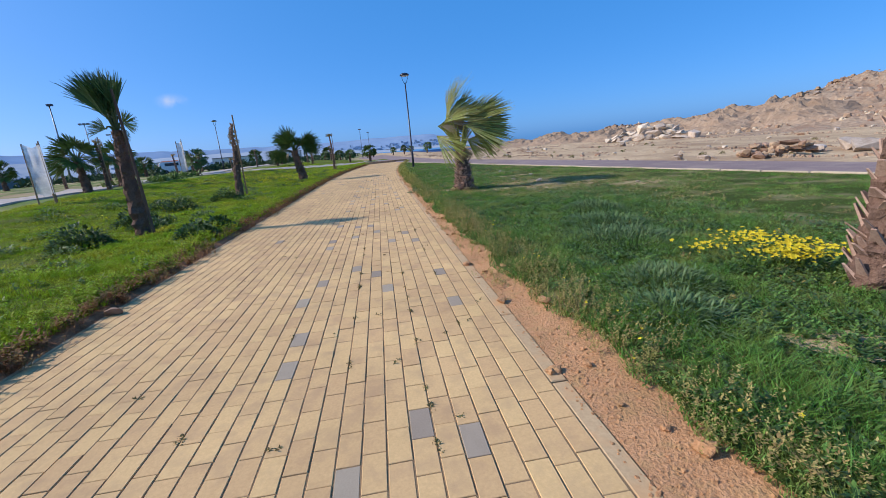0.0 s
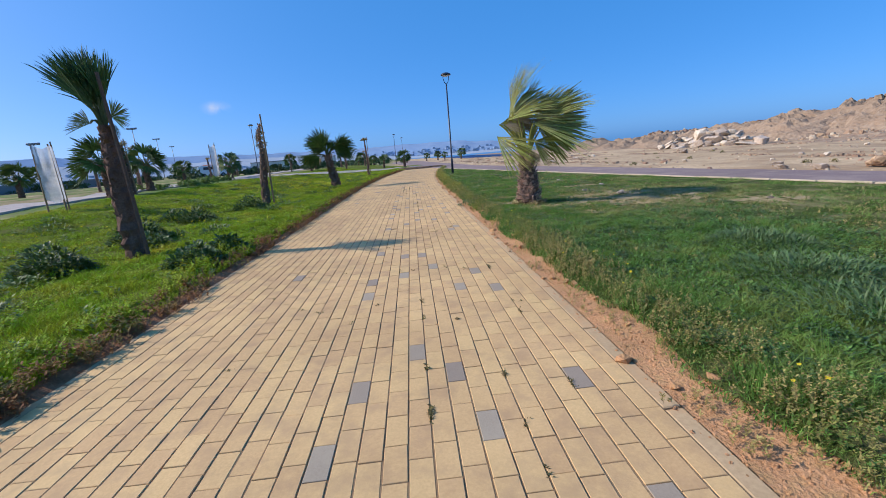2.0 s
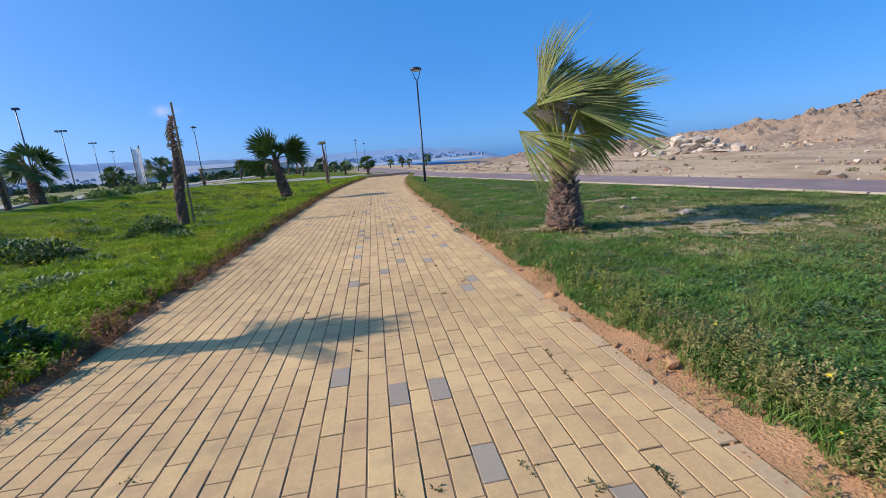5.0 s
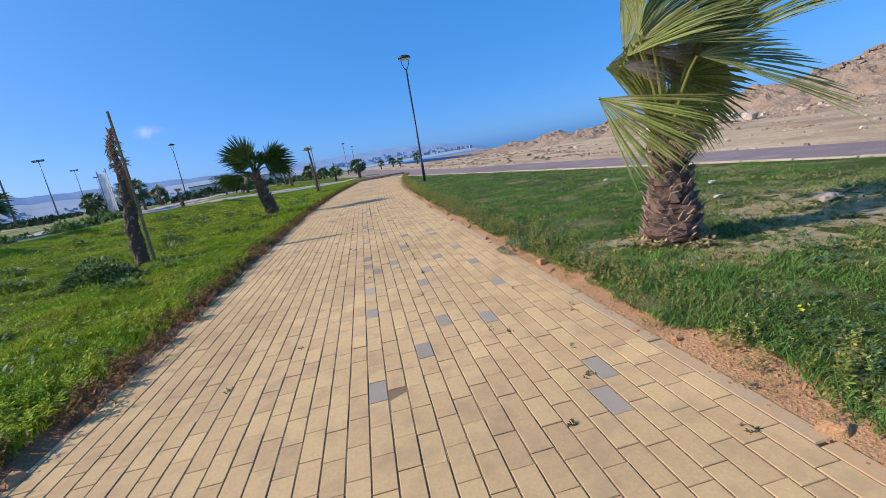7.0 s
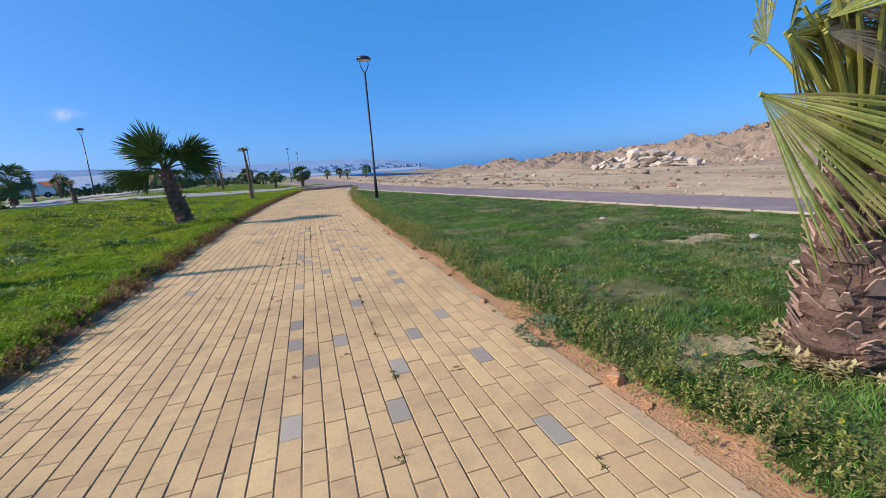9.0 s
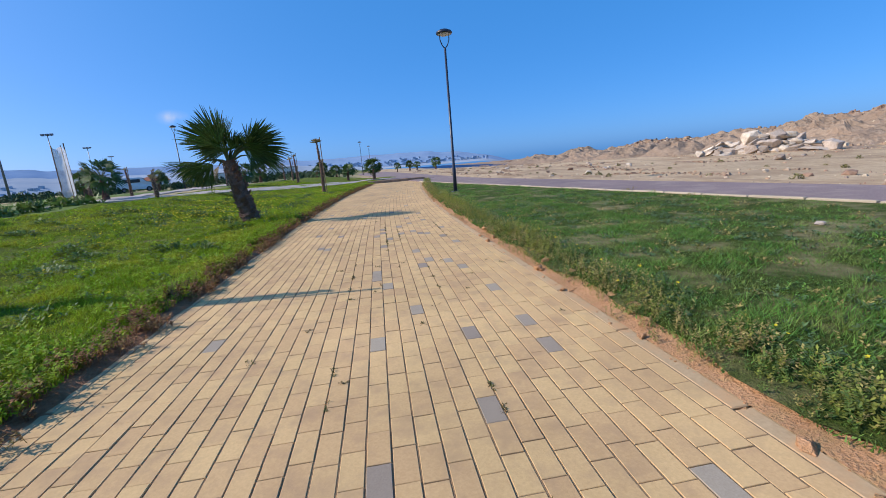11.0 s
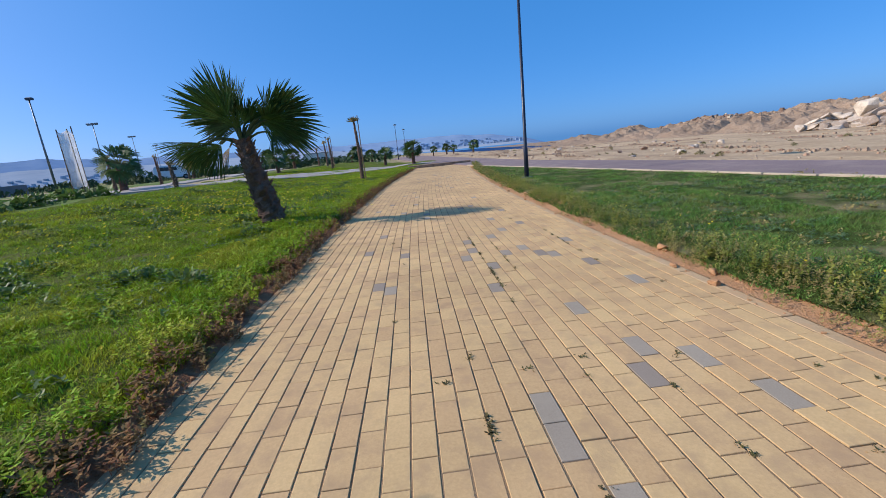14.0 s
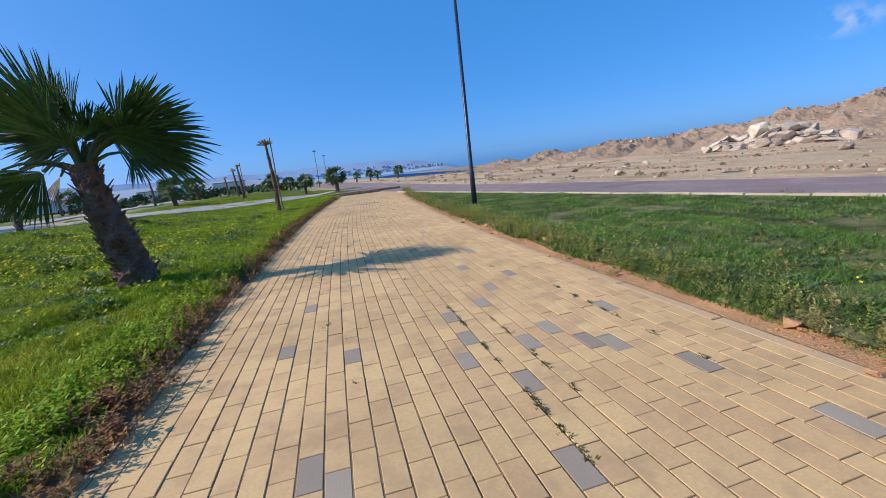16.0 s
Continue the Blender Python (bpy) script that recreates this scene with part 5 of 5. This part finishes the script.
def scatter(n, x0, x1, y0, y1, keep=None):
    """Random plan points in a stretch beside the promenade; x from its straight line."""
    x, y = rng.uniform(x0, x1, n), rng.uniform(y0, y1, n)
    x = x + 0.0027 * np.maximum(0, y - 19) ** 2
    xy = np.stack([x, y], 1)
    if keep is not None:
        xy = xy[keep(xy[:, 0], xy[:, 1])]
    return xy


def clear_right(x, y):
    patch = np.array([noise.noise((a * 0.55, b * 0.55, 21)) for a, b in zip(x, y)])
    return (x < 9.5 - 0.215 * (y - 7.4) - 0.15) & (patch + rng.uniform(-0.25, 0.25, len(x)) < 0.6) & (np.array([dry_amount(a, b) for a, b in zip(x, y)]) * 0.62 < rng.uniform(0, 1, len(x))) & (x > R_EDGE - 0.06 + np.array([lawn_edge(b) + bend(b) for b in y]))


def clear_left(x, y):
    patch = np.array([noise.noise((a * 0.8, b * 0.8, 31)) for a, b in zip(x, y)])
    return patch + rng.uniform(-0.3, 0.3, len(x)) < 0.7


def semi_dry(x, y):
    d = np.hypot((x - 5.0) / 3.2, (y - 10.6) / 4.2) + np.array([0.5 * noise.noise((a * 0.7, b * 0.7, 4)) for a, b in zip(x, y)])
    return (d < 0.75 + 0.4 * rng.uniform(-1, 1, len(x))) & (x < 9.3 - 0.215 * (y - 7.4))


RL, LL = R_EDGE + 0.20, L_EDGE - 0.16
for name, xy, h, w, lean, material, parts, label in (
        ("grass_right", scatter(150000, RL, 3.6, 0.2, 12, clear_right), 0.045, 0.006, 1.0, M_BLADE_R, 2, "short deep green grass"),
        ("grass_right", scatter(110000, RL, 3.6, 12, 24, clear_right), 0.045, 0.008, 1.0, M_BLADE_R, 1, "short deep green grass"),
        ("grass_right", scatter(70000, R_EDGE + 0.4, 4.6, 0.3, 7.5, clear_right), 0.075, 0.006, 1.2, M_BLADE_R, 1, "longer deep green grass"),
        ("dry_grass", scatter(60000, 1.6, 8.5, 6.5, 15.5, semi_dry), 0.036, 0.010, 1.4, M_STRAW, 1, "straw-coloured grass mixed through the lawn"),
        ("grass_right", scatter(250000, 3.4, 10.5, 0.2, 22, clear_right), 0.034, 0.012, 1.3, M_BLADE_R, 1, "short deep green grass"),
        ("grass_right", scatter(130000, RL, 7, 22, 43, clear_right), 0.035, 0.02, 1.3, M_BLADE_R, 1, "short deep green grass"),
        ("dry_grass", scatter(110000, RL, 7.5, 0.5, 24, lambda x, y: np.array([dry_amount(a, b) for a, b in zip(x, y)]) > 0.15 + 0.5 * rng.uniform(0, 1, len(x))), 0.035, 0.012, 1.5, M_STRAW, 1, "short straw-coloured dead grass"),
        ("grass_left", scatter(170000, -4.9, LL, 2.5, 25, clear_left), 0.055, 0.007, 0.95, M_BLADE_L, 2, "bright green rough grass"),
        ("grass_left", scatter(190000, -11.2, -4.8, 2.5, 25, clear_left), 0.05, 0.014, 1.1, M_BLADE_L, 1, "bright green rough grass"),
        ("grass_left", scatter(120000, -11.2, LL, 25, 50, clear_left), 0.055, 0.022, 1.1, M_BLADE_L, 1, "bright green rough grass")):
    tagged(new(name, blades(name, xy, h, w, lean, material, parts)), label, "grass", kind="stuff")


def clump_points(n_clumps, per, x0, x1, y0, y1, spread):
    c = scatter(n_clumps, x0, x1, y0, y1)
    return np.repeat(c, per, 0) + rng.normal(0, spread, (len(c) * per, 2))


def stems(name, xy, height, per, leaf, material, label, zf):
    """Thin weeds: upright stems set with small pointed leaves."""
    n = len(xy)
    z = np.array([zf(x, y) for x, y in xy])
    hh = height * rng.uniform(0.45, 1.4, n)
    a = rng.uniform(0, 2 * np.pi, n)
    lean = rng.uniform(0.1, 0.5, n) * hh
    base = np.stack([xy[:, 0], xy[:, 1], z - 0.01], 1)
    top = base + np.stack([np.cos(a) * lean + 0.12 * hh, np.sin(a) * lean, hh], 1)
    t = rng.uniform(0.15, 1.0, (n, per))
    p = base[:, None] + (top - base)[:, None] * t[..., None]
    b = rng.uniform(0, 2 * np.pi, (n, per))
    d = np.stack([np.cos(b), np.sin(b), rng.uniform(-0.2, 0.9, (n, per))], 2)
    d *= (leaf * rng.uniform(0.6, 1.4, (n, per)))[..., None]
    s = np.stack([-np.sin(b), np.cos(b), np.zeros((n, per))], 2) * leaf * 0.28
    quad = np.stack([p, p + d * 0.5 + s, p + d, p + d * 0.5 - s], 2).reshape(-1, 3)
    w = np.array([0.0015, 0.001, 0.0])
    stem = np.stack([base - w, base + w, top], 1).reshape(-1, 3)
    nq = n * per
    co = np.concatenate([quad, stem])
    loops = np.arange(len(co))
    start = np.concatenate([np.arange(nq) * 4, nq * 4 + np.arange(n) * 3])
    me = bpy.data.meshes.new(name)
    me.vertices.add(len(co))
    me.vertices.foreach_set("co", co.reshape(-1).astype(np.float32))
    me.loops.add(len(loops))
    me.loops.foreach_set("vertex_index", loops.astype(np.int32))
    me.polygons.add(len(start))
    me.polygons.foreach_set("loop_start", start.astype(np.int32))
    me.update(calc_edges=True)
    me.validate()
    me.materials.append(material)
    return tagged(new(name, me), label, "weeds", kind="stuff")


def verge_z(x, y):
    return max(ground_z(x, y), -0.03)


stems("verge_weeds", clump_points(330, 7, R_EDGE + 0.26, R_EDGE + 0.60, 6, 44, 0.06), 0.16, 16, 0.019, M_DRYGRASS, "yellowing leafy weeds along the verge", verge_z)
stems("verge_weeds", clump_points(260, 7, R_EDGE + 0.28, R_EDGE + 0.75, 7, 44, 0.07), 0.13, 18, 0.017, M_WEED, "green leafy weeds along the verge", verge_z)
stems("verge_weeds", clump_points(300, 6, R_EDGE + 0.10, R_EDGE + 0.42, 2, 40, 0.05), 0.06, 14, 0.015, M_DRYGRASS, "low weeds creeping over the soil", verge_z)
stems("verge_weeds", clump_points(620, 8, L_EDGE - 0.34, L_EDGE + 0.0, 2, 44, 0.05), 0.10, 13, 0.028, M_RUSTWEED, "rust-brown dry weeds along the verge", verge_z)
stems("verge_weeds", clump_points(420, 8, L_EDGE - 0.60, L_EDGE - 0.20, 2, 44, 0.07), 0.14, 18, 0.03, M_BLADE_L, "green leafy weeds along the verge", verge_z)
stems("verge_weeds", clump_points(80, 9, R_EDGE + 0.30, R_EDGE + 0.60, 17, 29, 0.08), 0.21, 20, 0.024, M_YELLOWWEED, "tall yellow-green weeds along the verge", verge_z)
stems("verge_weeds", clump_points(90, 6, R_EDGE + 0.38, R_EDGE + 0.75, 0.8, 8, 0.04), 0.20, 14, 0.015, M_DRYGRASS, "tall thin yellow weeds along the verge", verge_z)
stems("verge_weeds", clump_points(190, 7, R_EDGE + 0.28, R_EDGE + 0.62, 8, 44, 0.06), 0.16, 16, 0.021, M_YELLOWWEED, "yellow-green weeds along the verge", verge_z)
stems("verge_weeds", clump_points(150, 6, R_EDGE + 0.34, R_EDGE + 0.75, 0.3, 9, 0.05), 0.13, 14, 0.014, M_DRYGRASS, "thin yellowing weeds along the verge", verge_z)
stems("verge_weeds", clump_points(70, 6, R_EDGE + 0.5, R_EDGE + 0.95, 0.3, 8, 0.07), 0.10, 18, 0.014, M_BLADE_R, "green leafy weeds along the verge", verge_z)
ring = rng.uniform(0, 6.283, 160)
stems("trunk_tufts", np.stack([2.28 + np.cos(ring) * rng.uniform(0.22, 0.40, 160), 11.58 + np.sin(ring) * rng.uniform(0.22, 0.40, 160)], 1), 0.09, 10, 0.045, M_STRAW, "dry grass round the foot of the palm", verge_z)
stems("lawn_tufts", clump_points(300, 5, 2.0, 6.5, 8.6, 15.5, 0.06), 0.035, 9, 0.028, M_BLADE_R, "grass growing back over worn soil", verge_z)
stems("lawn_tufts", clump_points(1100, 7, -8.5, L_EDGE - 0.25, 3, 34, 0.09), 0.10, 10, 0.036, M_BLADE_L, "bright green leafy tufts in the sunlit lawn", verge_z)
stems("lawn_tufts", clump_points(700, 6, R_EDGE + 0.5, 5.5, 0.6, 24, 0.07), 0.05, 10, 0.03, M_GREYWEED, "blue-green low tufts in the mown lawn", verge_z)
stems("lawn_tufts", clump_points(420, 5, R_EDGE + 0.5, 6.5, 0.6, 24, 0.08), 0.045, 9, 0.03, M_DRYGRASS, "straw-coloured tufts in the mown lawn", verge_z)
stems("lawn_tufts", clump_points(350, 6, -9.5, L_EDGE - 0.3, 3, 36, 0.10), 0.08, 10, 0.045, M_WEED, "dark green tufts in the sunlit lawn", verge_z)
stems("ground_cover", clump_points(1500, 6, R_EDGE + 0.55, 5.0, 0.4, 9, 0.06), 0.065, 9, 0.026, M_COVER, "dense leafy ground cover in the lawn", verge_z)
stems("ground_cover", clump_points(420, 6, R_EDGE + 0.55, 4.2, 0.4, 8, 0.05), 0.075, 9, 0.030, M_DARKWEED, "dark leafy ground cover in the lawn", verge_z)
stems("joint_weeds", clump_points(80, 5, L_EDGE + 0.9, R_EDGE, 0.8, 26, 0.018), 0.016, 9, 0.016, M_JOINTWEED, "tiny weeds in the paver joints", lambda x, y: PZ - 0.004)

for x, y0, y1, n in ((-0.705, 18.6, 21.8, 16), (-0.47, 19.4, 21, 6), (0.345, 19.2, 21.4, 9), (-0.24, 12.0, 17.5, 9), (-0.355, 2.2, 6.0, 8), (0.11, 1.5, 4.5, 8), (0.46, 2.5, 8.0, 9), (-1.17, 14.5, 18.5, 7)):
    pts = np.repeat(np.stack([np.full(n, x), rng.uniform(y0, y1, n)], 1), 9, 0) + rng.normal(0, 1, (n * 9, 2)) * np.array([0.008, 0.03])
    stems("joint_weeds", pts, 0.016, 9, 0.015, M_JOINTWEED, "small weeds in a line along a paver joint", lambda x, y: PZ - 0.004)

# loose stones and clods
stone(BROWN[0], (L_EDGE + 0.02, 4.33, PZ), 0.075, 0.4, name="stone", label="reddish stone lying at the edge of the pavers", category="stone")
for x, y, s in ((4.6, 11.9, 0.10), (4.2, 13.0, 0.06), (6.1, 9.3, 0.05), (5.2, 14.2, 0.06), (4.9, 17.0, 0.05)):
    stone(ROCKS[1], (x, y, ground_z(x, y) + 0.01), s, x * 3, name="stone", label="pale stone lying in the grass", category="stone", group="stones in the grass")
cr = random.Random(3)
CLODS = [mesh("clod", *rock(1.0, 60 + i, 0.7, 1.1, 1), M_SOIL) for i in range(3)]
for i in range(240):
    y = cr.uniform(0.8, 30)
    right = cr.random() < 0.75
    x = R_EDGE + cr.uniform(0.02, 0.42) if right else L_EDGE - cr.uniform(0.0, 0.3)
    stone(CLODS[i % 3], (x + bend(y), y, PZ - 0.008 + max(0, (x - R_EDGE - 0.1) * 0.10 if right else 0)), 0.012 + 0.05 * cr.random() ** 2.5, cr.uniform(0, 6), name="soil_clod", label="crumbled clod of red soil on the verge", category="clod", group="soil clods")



def on_verge(r):
    y = r.uniform(0.3, 30) if r.random() < 0.5 else r.uniform(0.3, 12)
    x = R_EDGE + 0.05 + abs(r.gauss(0, 0.16))
    return x + bend(y), y, PZ - 0.007 + max(0, (x - R_EDGE - 0.1) * 0.10)


gravel("soil_crumbs", 6000, 9, on_verge, 0.003, 0.016, M_SOIL, "fine crumbs of red soil along the verge")

# ---- edging and pavers ----
EDGE_ME = mesh("edging_stone", *block(0, 0, 0, 0.095, 0.985, 0.08, 0.006), M_EDGE)
for side, x in (("left", L_EDGE - 0.052), ("right", R_EDGE + 0.052)):
    row = thing("edging_" + side, (0, 0, 0), "flush concrete edging stones beside the pavers", "edging", kind="structure")
    for y in spaced((Y0, Y1, 1.0)):
        e = part("edging_stone", EDGE_ME, None, row)
        ym = y + 0.5
        e.location, e.rotation_euler = (x + bend(ym), ym, PZ - 0.082), (0, 0, -2 * 0.0027 * max(0, ym - 19))

GREY_NEAR = ((-0.74, 2.64), (-0.77, 3.01), (0.53, 3.42), (-0.92, 3.86), (-0.1, 4.13), (0.51, 4.35), (-0.82, 4.44), (-0.23, 4.49), (-0.46, 4.92), (0.09, 6.16), (0.42, 6.19), (-0.86, 6.28), (-0.86, 6.75), (-0.51, 6.81), (0.31, 6.85), (-0.16, 7.13),
             (-1.82, 7.13), (-0.28, 7.74), (-0.52, 7.8), (-0.88, 8.01), (0.29, 9.63), (0.39, 9.94), (-0.88, 10.28), (-0.54, 10.54), (0.06, 10.84), (-0.3, 11.0), (0.05, 1.75), (0.28, 1.62), (-0.3, 1.5))
GREY_MID = ((-0.88, 11.69), (0.35, 11.83), (-0.28, 12.14), (-0.89, 12.2), (-0.2, 12.69), (0.38, 12.74), (-0.77, 13.13), (0.04, 13.15), (-0.52, 13.34), (-0.86, 13.51), (0.37, 13.66), (-0.87, 13.93), (-0.28, 14.42), (0.28, 14.93), (-0.18, 15.2), (-0.89, 15.39),
            (0.34, 15.47), (-2.11, 15.68), (-0.54, 16.04), (0.34, 16.38), (-0.76, 16.72))
GREY_FAR = ((-0.85, 17.16), (0.22, 17.33), (-0.84, 17.52), (-0.28, 17.53), (0.04, 17.61), (-0.18, 17.83), (-0.26, 18.59), (0.37, 18.92), (-0.79, 19.18), (-1.65, 19.39), (-1.87, 19.57), (0.28, 19.67), (0.1, 19.93), (-0.66, 19.94), (-0.12, 20.17), (-0.86, 20.18),
            (-0.45, 20.3), (-0.74, 20.47), (-0.21, 20.5), (0.39, 20.61), (-1.61, 20.64), (-2.04, 20.9), (-0.73, 20.92), (-0.41, 21.23), (-0.17, 21.6), (-1.91, 21.93), (0.17, 22.07))
pr = random.Random(21)
phase = {k: (0.5 if k % 2 else 0.0) * LONG + pr.uniform(-0.05, 0.05) for k in COURSES}
grey = set()
for x, y in GREY_NEAR + GREY_MID + GREY_FAR:
    k = round((x + 0.88) / PITCH)
    grey.add((k, round((y - Y0 - phase[k]) / LONG - 0.5)))
for _ in range(60):
    grey.add((pr.randint(-12, 13), pr.randint(104, 205)))
PV = [mesh("paver", *block(0, 0, 0, PITCH - 0.0082, LONG - 0.0045, 0.06, 0.0022), m) for m in (M_PAVER, M_GREY)]
rest, rest_grey = [], []
for k in COURSES:
    x = -0.88 + k * PITCH
    for j in range(int((Y1 - Y0) / LONG) + 1):
        y = Y0 + phase[k] + (j + 0.5) * LONG
        if y > Y1 - 0.1:
            continue
        dz = pr.gauss(0, 0.0012)
        is_grey = (k, j) in grey
        if 9.0 <= y <= 12.5 and -9 <= k <= 10:
            ob = part("paver", PV[is_grey], None, promenade)
            ob.location, ob.rotation_euler = (x, y, PZ - 0.06 + dz), (pr.gauss(0, 0.003), pr.gauss(0, 0.004), pr.gauss(0, 0.006))
            continue
        g = block(0, 0, PZ - 0.06 + dz, PITCH - 0.0082, LONG - 0.0045, 0.06, 0.0022)
        t = -2 * 0.0027 * max(0, y - 19) + pr.gauss(0, 0.006)
        c, s = math.cos(t), math.sin(t)
        o = (x + bend(y), y)
        verts = [(o[0] + a * c - b * s, o[1] + a * s + b * c, z) for a, b, z in g[0]]
        (rest_grey if is_grey else rest).append((verts, g[1][1:]))
tagged(part("paver_field", join(*rest), M_PAVER_J, promenade), kind="stuff")
tagged(part("paver_field", join(*rest_grey), M_GREY, promenade), kind="stuff")
